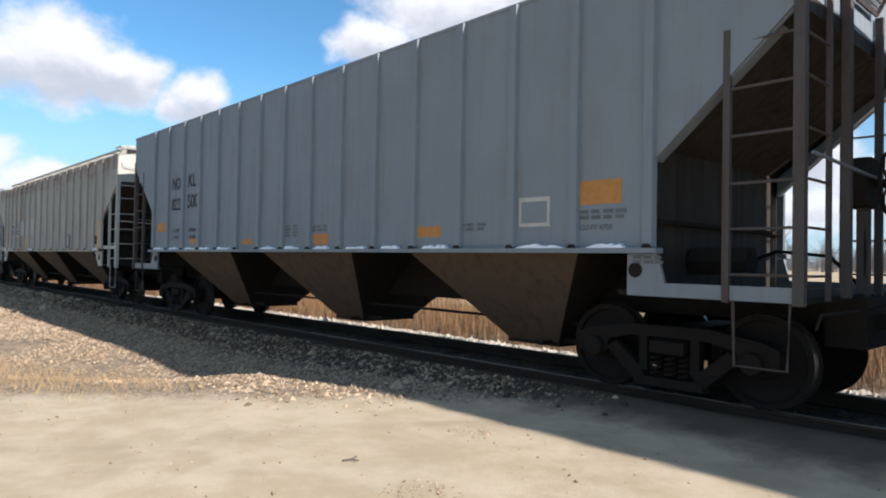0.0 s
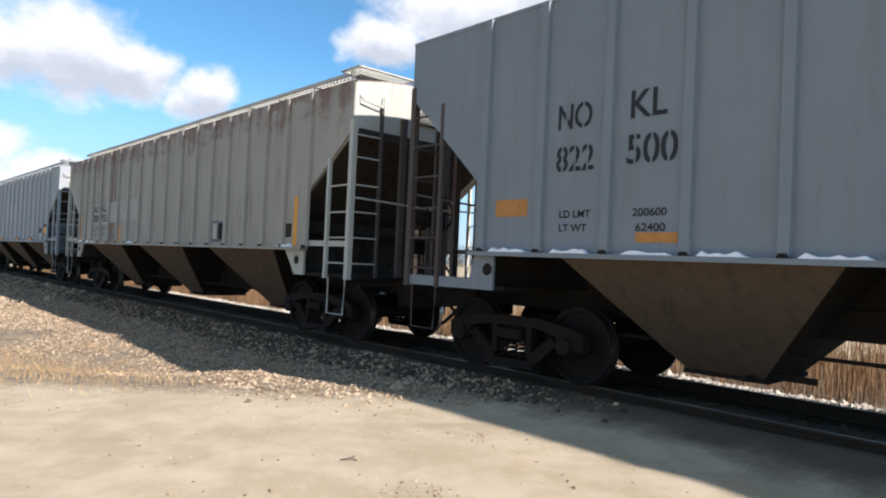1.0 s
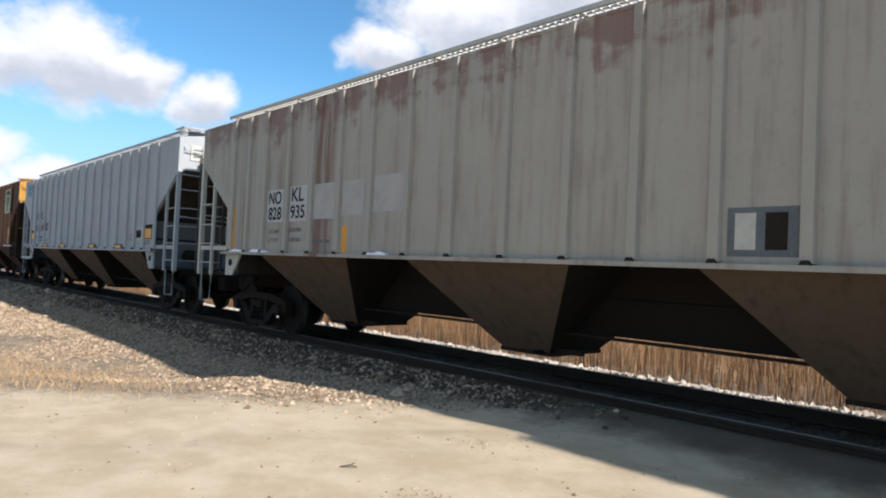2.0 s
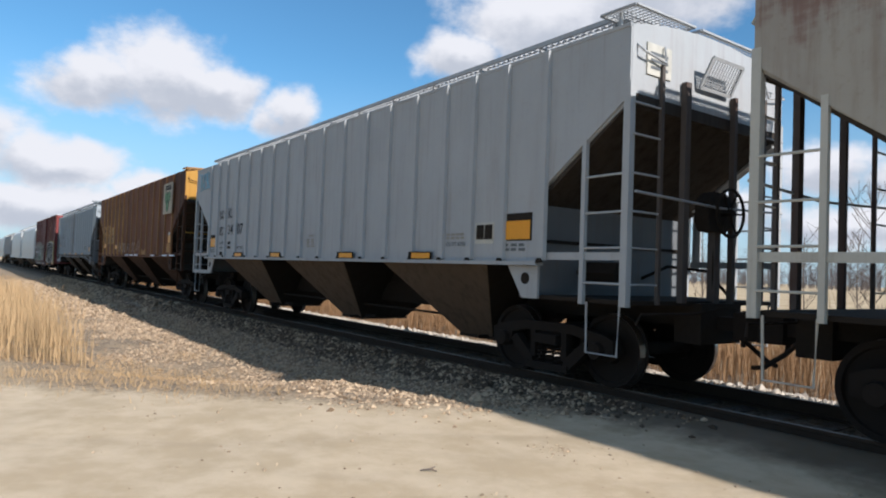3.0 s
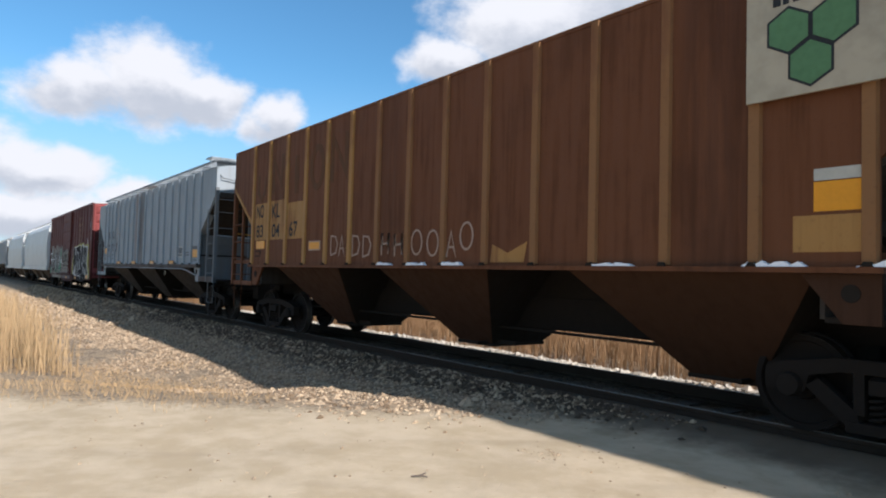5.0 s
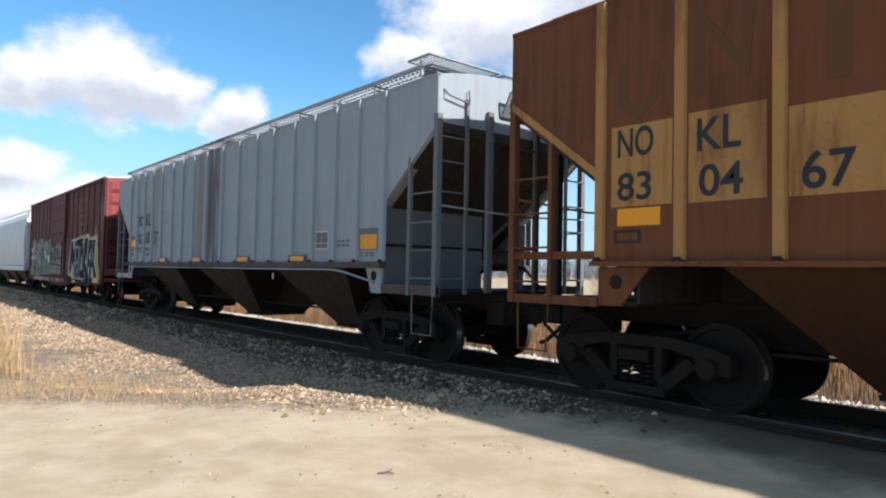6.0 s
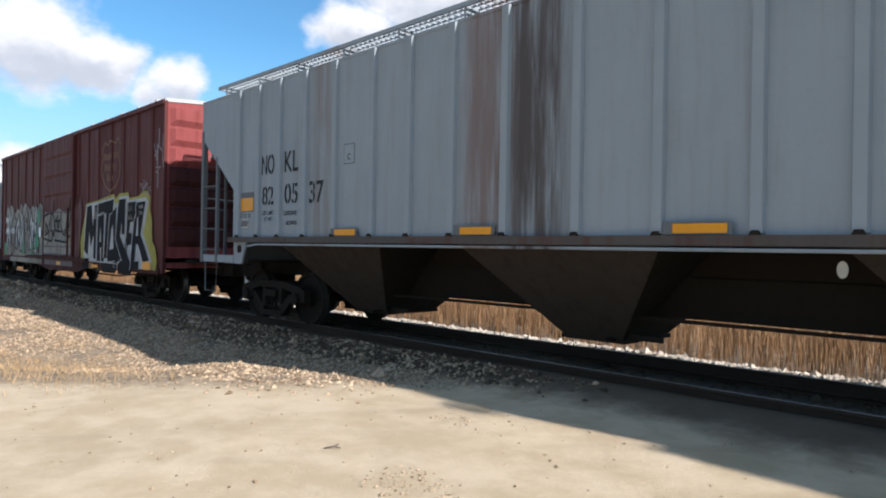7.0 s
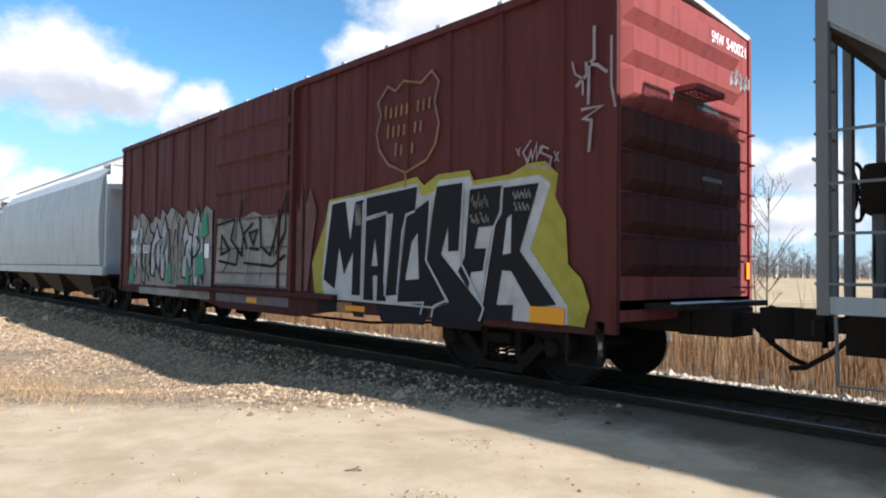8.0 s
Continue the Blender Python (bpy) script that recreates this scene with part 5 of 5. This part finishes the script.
    for k in range(44):
        u = 0.98 + k * 0.178
        if 5.5 < u < 6.1:
            continue
        if u > 5.8 and k % 3:
            continue
        yy = (yb if u < 5.8 else -1.651) - 0.0115 - 0.0003 * k
        z0 = 0.98 + rng.uniform(0, 0.9)
        tall, bow = rng.uniform(0.4, 0.9), rng.uniform(-0.25, 0.30)
        pts = [(BU(u + bow * math.sin(q * math.pi / 5) + 0.10 * q / 5), min(z0 + tall * q / 5, 2.62 if u < 5.8 else 2.3)) for q in range(6)]
        part("spray_stroke", made(stroke, pts, rng.choice((0.02, 0.03, 0.05)), yy), (SPRAYBLACK, SPRAYWHITE, SPRAYBLACK, FAINT, SPRAYMIST)[k % 5], car)
    mist = [(9.12, 0.98), (9.5, 1.0), (9.62, 1.7), (9.75, 2.3), (9.55, 2.7), (9.42, 2.45), (9.3, 2.85), (9.2, 2.3), (9.12, 2.5)]
    plate(car, "overspray", [(BU(a), z) for a, z in mist], y + 0.008, OVERSPRAY, "faint grey overspray beside the door", 0.003)
    for foot in ([(11.36, 0.88), (11.50, 0.64), (12.42, 0.64), (12.55, 0.88)], [(12.62, 0.88), (12.58, 0.64), (13.46, 0.64), (13.56, 0.88)], [(9.83, 0.88), (9.80, 0.66), (10.31, 0.70), (10.36, 0.88)], [(10.78, 0.88), (10.82, 0.66), (11.08, 0.66), (11.04, 0.88)]):
        plate(car, "spray_letter", [(BU(a), z) for a, z in foot], -1.624, SPRAYBLACK, "", 0.003)
    for u0, u1, m in ((1.5, 5.7, SPRAYSILVER), (6.0, 8.9, SPRAYMIST), (10.38, 10.76, OLDGOLD)):
        plate(car, "silver_field", rect(BU(u0), BU(u1), 0.70, 0.86), -1.624, m, "", 0.003)
    # painted-over bars across the lower door
    for z in (2.30, 1.74, 1.27, 1.04):
        part("door_bar", boxes((BU(6.05), BU(8.9), -1.668, -1.652, z - 0.02, z + 0.02)), SPRAYMIST, car)
    lettering(car, "SMW", BU(0.95), BU(1.42), 2.08, 2.28, yb - 0.03, SNOW)
    lettering(car, "540", BU(0.95), BU(1.42), 1.70, 1.90, yb - 0.03, SNOW)
    lettering(car, "021", BU(1.82), BU(2.27), 1.70, 1.90, yb - 0.03, SNOW)
    plate(car, "white_square", rect(BU(5.50), BU(5.72), 1.56, 1.86), yb - 0.03, SNOW)
    for u, z, a in ((5.0, 1.35, 0.5), (5.25, 2.15, 0.4), (0.80, 1.1, 0.4), (3.4, 1.15, 0.3), (4.5, 1.1, 0.22)):
        plate(car, "green_patch", [(BU(u), z - 0.2), (BU(u + a), z - 0.1), (BU(u + a * 0.8), z + 0.35), (BU(u + 0.06), z + 0.25)], yb - 0.026, SPRAYGREEN, "green spray-painted patch", 0.003)
    # thin white tags
    tag = [([(15.08, 3.95), (15.08, 3.60), (15.02, 3.57), (15.01, 3.13)], 0.035), ([(14.80, 3.63), (14.84, 3.49), (14.94, 3.42), (14.94, 3.24)], 0.022), ([(14.85, 3.35), (14.99, 3.45), (14.98, 3.57), (15.12, 3.53), (15.24, 3.43)], 0.035),
           ([(15.29, 3.80), (15.29, 3.28), (15.34, 3.05)], 0.025), ([(14.92, 3.09), (15.18, 3.09), (14.95, 2.99), (15.05, 2.96), (15.02, 2.63)], 0.035), ([(14.02, 2.79), (14.07, 2.70)], 0.015), ([(14.08, 2.80), (14.04, 2.71)], 0.015),
           ([(14.24, 2.86), (14.12, 2.73), (14.17, 2.65), (14.19, 2.55), (14.27, 2.56), (14.34, 2.51)], 0.02), ([(14.19, 2.61), (14.24, 2.74), (14.26, 2.64), (14.32, 2.81), (14.32, 2.63), (14.38, 2.77)], 0.028),
           ([(14.49, 2.73), (14.40, 2.77), (14.38, 2.70), (14.53, 2.63), (14.50, 2.52), (14.37, 2.54)], 0.024), ([(14.57, 2.69), (14.63, 2.57)], 0.015), ([(14.63, 2.68), (14.58, 2.58)], 0.015)]
    for pts, wide in tag:
        part("thin_scrawl", made(stroke, [(BU(a), z) for a, z in pts], wide, y), SPRAYPINK, car)
    plate(car, "reflector", rect(BU(14.25), BU(14.73), 0.80, 0.98), y - 0.018, REFLECT, "orange-yellow reflective sheet", 0.003)
    plate(car, "reflector", rect(BU(7.35), BU(7.75), 0.72, 0.82), -1.628, REFLECT, "orange-yellow reflective sheet", 0.003)
    plate(car, "reflector", rect(BU(10.6), BU(11.1), 0.74, 0.82), -1.628, REFLECT, "orange-yellow reflective sheet", 0.003)
    for y0, y1, z in ((-0.62, 0.30, 3.36), (-0.05, 0.50, 3.30), (0.10, 0.60, 2.47)):
        part("small_writing", boxes((BHALF + 0.086, BHALF + 0.096, y0, y1, z, z + 0.05)), FAINT, car)
    for a, c, z in ((1.0, 1.12, 3.62), (1.14, 1.26, 3.66), (1.28, 1.40, 3.60), (1.42, 1.52, 3.64)):
        part("thin_scrawl", tubes(0.016, [(BHALF + 0.09, a - 0.14, z + 0.13), (BHALF + 0.092, a - 0.12, z + 0.31), (BHALF + 0.092, c - 0.14, z + 0.28), (BHALF + 0.09, c - 0.14, z + 0.14), (BHALF + 0.09, a - 0.12, z + 0.2)]), SPRAYWHITE, car)
    lettering(car, "SMW", 0.34, 0.66, 4.19, 4.33, BHALF + 0.093, SNOW, "end", bold=0.0)
    lettering(car, "540021", 0.74, 1.30, 4.19, 4.33, BHALF + 0.093, SNOW, "end", bold=0.0)
    return car


# ------------------------------------------------------------------ smooth white hopper
def smooth_car():
    car = tagged(new("hopper_car"), "smooth-sided white covered hopper car with bright sunlit end", "freight car", "cars of the train")
    sec = [(-1.30, 1.12), (-1.56, 1.40), (-1.62, 2.2), (-1.62, 3.0), (-1.52, 4.0), (-1.15, 4.42), (0, 4.56), (1.15, 4.42), (1.52, 4.0), (1.62, 3.0), (1.62, 2.2), (1.56, 1.40), (1.30, 1.12)]
    bm = bmesh.new()
    prism(bm, sec, -7.6, 7.6, "x")
    part("body", bm, WHITE, car, "smooth white curved steel body")
    for s in (-1, 1):
        part("side_sill", boxes((-HALF, HALF, min(s * 1.50, s * 1.66), max(s * 1.50, s * 1.66), 1.10, 1.36)), WHITE, car)
    part("center_sill", boxes((-HALF - 0.12, HALF + 0.12, -0.32, 0.32, 0.74, 1.10)), DARK, car)
    bm = bmesh.new()
    grating(bm, -HALF + 0.2, HALF - 0.2, -0.9, -0.4, 4.70, 0.2)
    part("running_board", bm, WHITE, car)
    for c in (-3.9, 0.0, 3.9):
        bm = bmesh.new()
        hi = [bm.verts.new((c + a * 1.7, b * 1.3, 1.12)) for a, b in ((-1, -1), (1, -1), (1, 1), (-1, 1))]
        lo = [bm.verts.new((c + a * 0.6, b * 0.8, 0.38)) for a, b in ((-1, -1), (1, -1), (1, 1), (-1, 1))]
        for i in range(4):
            bm.faces.new((hi[i], hi[(i + 1) % 4], lo[(i + 1) % 4], lo[i]))
        bm.faces.new(hi)
        bm.faces.new(lo[::-1])
        part("discharge_bay", bm, HOPPER, car)
    for e in (-1, 1):
        x = e * HALF
        part("end_sheet", made(prism, [(-1.5, 3.6), (-1.5, 4.3), (0, 4.5), (1.5, 4.3), (1.5, 3.6)], x, x - e * 0.04, "x"), WHITE, car)
        part("end_roof", boxes((min(x, x - e * 0.7), max(x, x - e * 0.7), -1.5, 1.5, 4.26, 4.32)), WHITE, car)
        for s in (-1, 1):
            part("corner_post", boxes((min(x, x - e * 0.08), max(x, x - e * 0.08), s * 1.55 - 0.04, s * 1.55 + 0.04, 1.1, 4.0)), WHITE, car)
            for z in (1.5, 1.95, 2.4, 2.85, 3.3, 3.7):
                part("ladder_rung", tubes(0.014, [(x - e * 0.03, s * 1.55, z), (x - e * 0.03, s * 1.08, z)]), WHITE, car)
            part("ladder_stile", boxes((min(x, x - e * 0.05), max(x, x - e * 0.05), s * 1.08 - 0.025, s * 1.08 + 0.025, 1.1, 3.8)), WHITE, car)
        part("deck", boxes((min(x, x - e * 0.7), max(x, x - e * 0.7), -1.5, 1.5, 1.06, 1.12)), DARK, car)
        shared("coupler", COUPLER, car, x, 0, 0, 0 if e > 0 else 180)
        add_truck(car, e * 6.4)
    return car


# ------------------------------------------------------------------ the train, lead car first: centre of each car when the clip starts
TRAIN = [(grey_car(), -17.93 + 7.97), (cream_car(), -35.79 + 8.22), (light_car(), -53.60 + 8.20), (brown_car(), -70.81 + 7.90),
         (pale_car(), -88.73 + 8.24), (boxcar(), -105.95 + BHALF), (smooth_car(), -107.45 - HALF)]


def another(car, x, label):
    twin = tagged(copy_thing(car, pose(x, 0, 0)), label)
    for o in twin.children_recursive:
        if o.name.startswith("wheelset"):
            ROLLING.append((o, o.matrix_basis.translation.x))
    TRAIN.append((twin, x))


another(TRAIN[0][0], -17.93 + 17.40 + 7.97, "blue-grey steel covered hopper car ahead of its twin")
another(TRAIN[6][0], -107.45 - HALF - 17.9, "smooth-sided white covered hopper car far down the train")
another(TRAIN[2][0], -107.45 - HALF - 35.8, "light grey covered hopper car at the far end of the train")
another(TRAIN[6][0], -107.45 - HALF - 53.7, "smooth-sided white covered hopper car last in sight")


# ------------------------------------------------------------------ track
def ground_height(x, y):
    side = 0.75 * x - 0.66 * y            # along the road's edge this is about -2.6
    onroad = min(1.0, max(0.0, (side + 6.6) / 4.0))
    onroad = onroad * onroad * (3 - 2 * onroad)
    if y > -0.95:
        onroad *= max(0.0, 1 - (y + 0.95) / 0.15)
    edge = 1.55 if y < 0 else 2.15
    bed = -0.20 if abs(y) < edge else -0.20 - min(0.36, (abs(y) - edge) * 0.33)
    if 0.8 < abs(y) < 2.0:
        bed += 0.10 * min(1.0, (2.0 - abs(y)) / 0.5)
    dip = -0.16 * math.exp(-((x + 11.0) / 2.2) ** 2 - ((y + 3.6) / 1.2) ** 2)
    bank = 0.0
    if y < -5.0 and x < -9:
        bank = 0.35 * min(1.0, (-5.0 - y) / 2.5) * min(1.0, (-9 - x) / 4)
    base = bed + dip + bank
    base += 0.20 * math.exp(-((x + 8.6) / 1.0) ** 2 - ((y + 3.2) / 0.7) ** 2)
    if y > 3.5:
        base = -0.40 + min(0.25, (y - 3.5) * 0.02)
    road = -0.15 - 0.01 * max(0.0, -2.5 - y) + 0.09 * min(1.0, max(0.0, (y + 2.2) / 0.9))
    lump = 0.03 * noise.noise(Vector((x * 0.9, y * 0.9, 0))) + 0.012 * noise.noise(Vector((x * 4, y * 4, 3)))
    return base * (1 - onroad) + road * onroad + lump * (0.5 + 0.5 * (1 - onroad))


def axis(lo, hi, fine_lo, fine_hi, step):
    vals = list(np.arange(fine_lo, fine_hi + 1e-6, step))
    a, g = fine_lo, step
    while a > lo:
        g *= 1.22
        a -= g
        vals.insert(0, max(a, lo))
    a, g = fine_hi, step
    while a < hi:
        g *= 1.22
        a += g
        vals.append(min(a, hi))
    return vals


def build_ground():
    xs, ys = axis(-2500, 2500, -26, 8, 0.16), axis(-2500, 2500, -9, 6, 0.14)
    verts = [(x, y, ground_height(x, y)) for y in ys for x in xs]
    n = len(xs)
    faces = [(j * n + i, j * n + i + 1, (j + 1) * n + i + 1, (j + 1) * n + i) for j in range(len(ys) - 1) for i in range(n - 1)]
    me = bpy.data.meshes.new("ground")
    me.from_pydata(verts, [], faces)
    me.materials.append(GROUND)
    me.polygons.foreach_set("use_smooth", [True] * len(faces))
    tagged(new("ground", me), "packed tan dirt road beside a stony track bed", "ground", kind="structure")


def build_track():
    for s in (-1, 1):
        y = s * 0.7525
        bm = bmesh.new()
        web = [(-0.07, -0.18), (0.07, -0.18), (0.07, -0.165), (0.01, -0.145), (0.01, -0.045), (0.036, -0.035), (0.036, -0.006), (-0.036, -0.006), (-0.036, -0.035), (-0.01, -0.045), (-0.01, -0.145), (-0.07, -0.165)]
        prism(bm, [(y + a, z) for a, z in web], -400, 200, "x")
        rail = tagged(new("rail", mesh_of("rail", bm, RAILRUST)), "rusty steel rail with a polished running surface", "rail", "rails of the track", "structure")
        part("running_surface", boxes((-400, 200, y - 0.013, y + 0.013, -0.0058, 0.0)), RAILTOP, rail)


def build_ties():
    bm = bmesh.new()
    box(bm, -0.115, 0.115, -1.28, 1.28, -0.30, -0.182)
    me = mesh_of("tie", bm, TIMBER)
    bed = tagged(new("track_bed", mesh_of("track_bed", boxes((-60, 14, -1.35, 1.35, -0.36, -0.30)), STONE)), "crushed stone bed under timber ties", "track bed", kind="structure")
    for i in range(130):
        shared("tie", me, bed, -58 + i * 0.54, random.uniform(-0.03, 0.03), random.uniform(-0.01, 0.0))


build_ground()
build_track()
build_ties()


# ------------------------------------------------------------------ loose stones, grass, shrubs, woods
def stones(name, label, count, region, size, keep=None, seed=1, material=None):
    """Angular stones strewn on the ground."""
    rng = np.random.RandomState(seed)
    base = np.array([(1, 0, 0), (-1, 0, 0), (0, 1, 0), (0, -1, 0), (0, 0, 1), (0, 0, -1)], float)
    tri = np.array([(0, 2, 4), (2, 1, 4), (1, 3, 4), (3, 0, 4), (2, 0, 5), (1, 2, 5), (3, 1, 5), (0, 3, 5)])
    V, F = [], []
    k = 0
    x0, x1, y0, y1 = region
    while k < count:
        x, y = rng.uniform(x0, x1), rng.uniform(y0, y1)
        if keep is not None and not keep(x, y, rng):
            count -= 1
            continue
        r = size * rng.lognormal(0, 0.35)
        a = rng.uniform(0, 6.28)
        q = base * (r * rng.uniform(0.6, 1.3, 3)) + rng.uniform(-0.35, 0.35, (6, 3)) * r
        q[:, 2] *= 0.7
        ca, sa = math.cos(a), math.sin(a)
        V.append(np.stack((q[:, 0] * ca - q[:, 1] * sa + x, q[:, 0] * sa + q[:, 1] * ca + y, q[:, 2] + ground_height(x, y) + r * 0.15), 1))
        F.append(tri + 6 * k)
        k += 1
    me = bpy.data.meshes.new(name)
    me.from_pydata(np.concatenate(V).tolist(), [], np.concatenate(F).tolist())
    me.materials.append(material or STONE)
    tagged(new(name, me), label, "stones", kind="stuff")


def strewn(x, y, rng):
    """Stones thin out into dirt away from the track."""
    bare = noise.noise(Vector((x * 0.45, y * 0.45, 9))) + (-3.9 - y) * 0.5
    return off_road(x, y, rng) and bare < rng.normal(0.15, 0.25)


def off_road(x, y, rng):
    return 0.75 * x - 0.66 * y < -2.6 + rng.normal(0, 0.35) or y > -0.9


stones("ballast", "sunlit and shaded crushed stone beside the rails", 42000, (-24, 2, -5.6, -1.15), 0.022, strewn, 2)
stones("ballast", "crushed stone beyond the far rail", 15000, (-26, 6, 1.3, 3.2), 0.030, None, 3, PALESTONE)
stones("ballast", "dark crushed stone between the rails", 3500, (-16, 6, -0.66, 0.66), 0.026, None, 4, DARKSTONE)
stones("ballast", "dark crushed stone beside the near rail", 6000, (-24, 0, -1.9, -1.2), 0.026, off_road, 15, DARKSTONE)
stones("ballast", "distant crushed stone along the track", 7000, (-60, -24, -4.5, -1.2), 0.05, None, 5)
stones("pebbles", "scattered pebbles on the dirt road", 420, (-10, 1, -6.6, -2.0), 0.011, lambda x, y, rng: not off_road(x, y, rng), 6)


stones("pebbles", "small heap of pebbles on the road", 300, (-3.7, -2.8, -4.8, -4.3), 0.010, lambda x, y, rng: rng.rand() > ((x + 3.25) / 0.5) ** 2 + ((y + 4.55) / 0.28) ** 2, 7)
stones("pebbles", "few pebbles on the road", 50, (-4.4, -3.95, -3.3, -3.05), 0.009, None, 9)
twig = tagged(new("twig", mesh_of("twig", tubes(0.006, [(-0.07, 0, 0.01), (0, 0.012, 0.022), (0.06, 0.0, 0.016)], [(0, 0.012, 0.022), (0.03, 0.05, 0.03)]), BARK)), "short dark twig lying on the dirt road", "twig")
twig.matrix_basis = pose(-4.2, -4.48, ground_height(-4.2, -4.48), 0, 0, 40)


def grass(name, label, count, region, height, wide, material, lean=0.25, keep=None, seed=1, arms=0):
    """Dry blades, each a narrow bent strip."""
    rng = np.random.RandomState(seed)
    V, F = [], []
    x0, x1, y0, y1 = region
    for _ in range(count):
        x, y = rng.uniform(x0, x1), rng.uniform(y0, y1)
        if keep is not None and not keep(x, y, rng):
            continue
        h = height * rng.uniform(0.45, 1.15)
        a = rng.uniform(0, 6.28)
        dx, dy = math.cos(a) * wide / 2, math.sin(a) * wide / 2
        b = rng.uniform(0, 6.28)
        lx, ly = math.cos(b) * lean * h * rng.uniform(0.2, 1), math.sin(b) * lean * h * rng.uniform(0.2, 1)
        z = ground_height(x, y) - 0.03
        k = len(V)
        V += [(x - dx, y - dy, z), (x + dx, y + dy, z), (x + lx * 0.4 + dx * 0.7, y + ly * 0.4 + dy * 0.7, z + h * 0.6), (x + lx * 0.4 - dx * 0.7, y + ly * 0.4 - dy * 0.7, z + h * 0.6), (x + lx, y + ly, z + h)]
        F += [(k, k + 1, k + 2, k + 3), (k + 3, k + 2, k + 4)]
    me = bpy.data.meshes.new(name)
    me.from_pydata(V, [], F)
    me.materials.append(material)
    tagged(new(name, me), label, "grass", kind="stuff")


def clumps(seed, scale=0.5, level=0.0):
    def keep(x, y, rng):
        return noise.noise(Vector((x * scale, y * scale, seed))) + rng.normal(0, 0.12) > level
    return keep


grass("grass", "tall dry tan grass on the bank", 9000, (-32, -12.2, -9.5, -5.6), 1.15, 0.012, STRAW, 0.3, clumps(2, 0.35, -0.25), 11)
grass("grass", "low dry grass along the road edge", 14000, (-18, -7.5, -7.6, -3.4), 0.13, 0.007, STRAW, 0.9, lambda x, y, rng: off_road(x, y, rng) and noise.noise(Vector((x * 0.7, y * 0.7, 5))) + 0.3 * min(0.6, max(-0.6, -4.6 - y)) > 0.05, 12)
grass("reeds", "tall dry brown reeds beyond the track", 46000, (-60, 16, 3.0, 7.5), 0.95, 0.012, REED, 0.22, None, 13)
grass("reeds", "sparse tall stalks beyond the track", 500, (-40, 30, 4.6, 12), 1.7, 0.02, STRAW, 0.3, None, 14)


def sapling(x, y, height, seed):
    rng = random.Random(seed)
    root = tagged(new("sapling"), "leafless grey sapling standing in dry reeds", "tree", "saplings beyond the track")
    root.matrix_basis = pose(x, y, ground_height(x, y) - 0.05)
    trunk = [(0.02 * math.sin(k * 1.3 + seed), 0.02 * math.cos(k + seed), height * k / 5) for k in range(6)]
    bm = bmesh.new()
    for i in range(5):
        tube(bm, trunk[i:i + 2], 0.022 * (1 - i * 0.16), 5)
    part("trunk", bm, BARK, root)
    bm = bmesh.new()
    for k in range(22):
        z = height * rng.uniform(0.25, 0.97)
        a, ln = rng.uniform(0, 6.28), height * rng.uniform(0.12, 0.34)
        p = Vector((0, 0, z))
        q = p + Vector((math.cos(a) * ln * 0.5, math.sin(a) * ln * 0.5, ln * 0.7))
        tube(bm, [p, (p + q) / 2 + Vector((0, 0, -0.03)), q], 0.007, 4)
        for _ in range(3):
            m = p.lerp(q, rng.uniform(0.4, 0.95))
            tube(bm, [m, m + Vector((rng.uniform(-0.3, 0.3), rng.uniform(-0.3, 0.3), rng.uniform(0.1, 0.45))) * ln], 0.004, 3)
    part("crown", bm, BARK, root)


_r = random.Random(3)
for i in range(16):
    sapling(-22 + i * 2.1 + _r.uniform(-0.8, 0.8), _r.uniform(6.5, 14), _r.uniform(1.8, 3.6), i)


def far_woods():
    """A belt of bare trees along the field's far edge."""
    rng = np.random.RandomState(8)
    V, F = [], []

    def sliver(p, q, r):
        d = np.array(q) - np.array(p)
        s = np.cross(d, (0.3, 1, 0.1))
        s = s / (np.linalg.norm(s) + 1e-9) * r
        k = len(V)
        V.extend([tuple(np.array(p) - s), tuple(np.array(p) + s), tuple(q)])
        F.append((k, k + 1, k + 2))
    for _ in range(4200):
        a = radians(rng.uniform(-60, 95))
        dist = rng.uniform(250, 360)
        x, y = -math.sin(a) * dist, math.cos(a) * dist
        if y < 40:
            continue
        h = rng.uniform(7.0, 14.5) * (0.8 + 0.7 * noise.noise(Vector((x * 0.02, y * 0.02, 4))))
        sliver((x, y, -1), (x + rng.normal(0, 0.4), y, h), 0.13)
        for _b in range(22):
            z = h * rng.uniform(0.05, 0.9)
            ln = h * rng.uniform(0.12, 0.38)
            b = rng.uniform(0, 6.28)
            sliver((x, y, z), (x + math.cos(b) * ln * 0.8, y + math.sin(b) * ln * 0.8, z + ln * rng.uniform(0.3, 0.9)), 0.075)
    me = bpy.data.meshes.new("woods")
    me.from_pydata(V, [], F)
    me.materials.append(WOODS)
    tagged(new("woods", me), "belt of leafless grey trees along the far field", "woods", kind="stuff")


far_woods()


# ------------------------------------------------------------------ what moves
def run(t):
    """Metres that the train has gone after t seconds."""
    return 10.8197 * t + 0.00462 * t * t


def motions():
    times = [k * 0.5 for k in range(17)]
    for car, x in TRAIN:
        walk(car, [(t, pose(x + run(t), 0, 0)) for t in times])
    for wheelset, a in ROLLING:
        walk(wheelset, [(k / 30, pose(a, 0, WHEEL_R, 0, math.degrees(run(k / 30) / WHEEL_R), 0)) for k in range(241)])


motions()
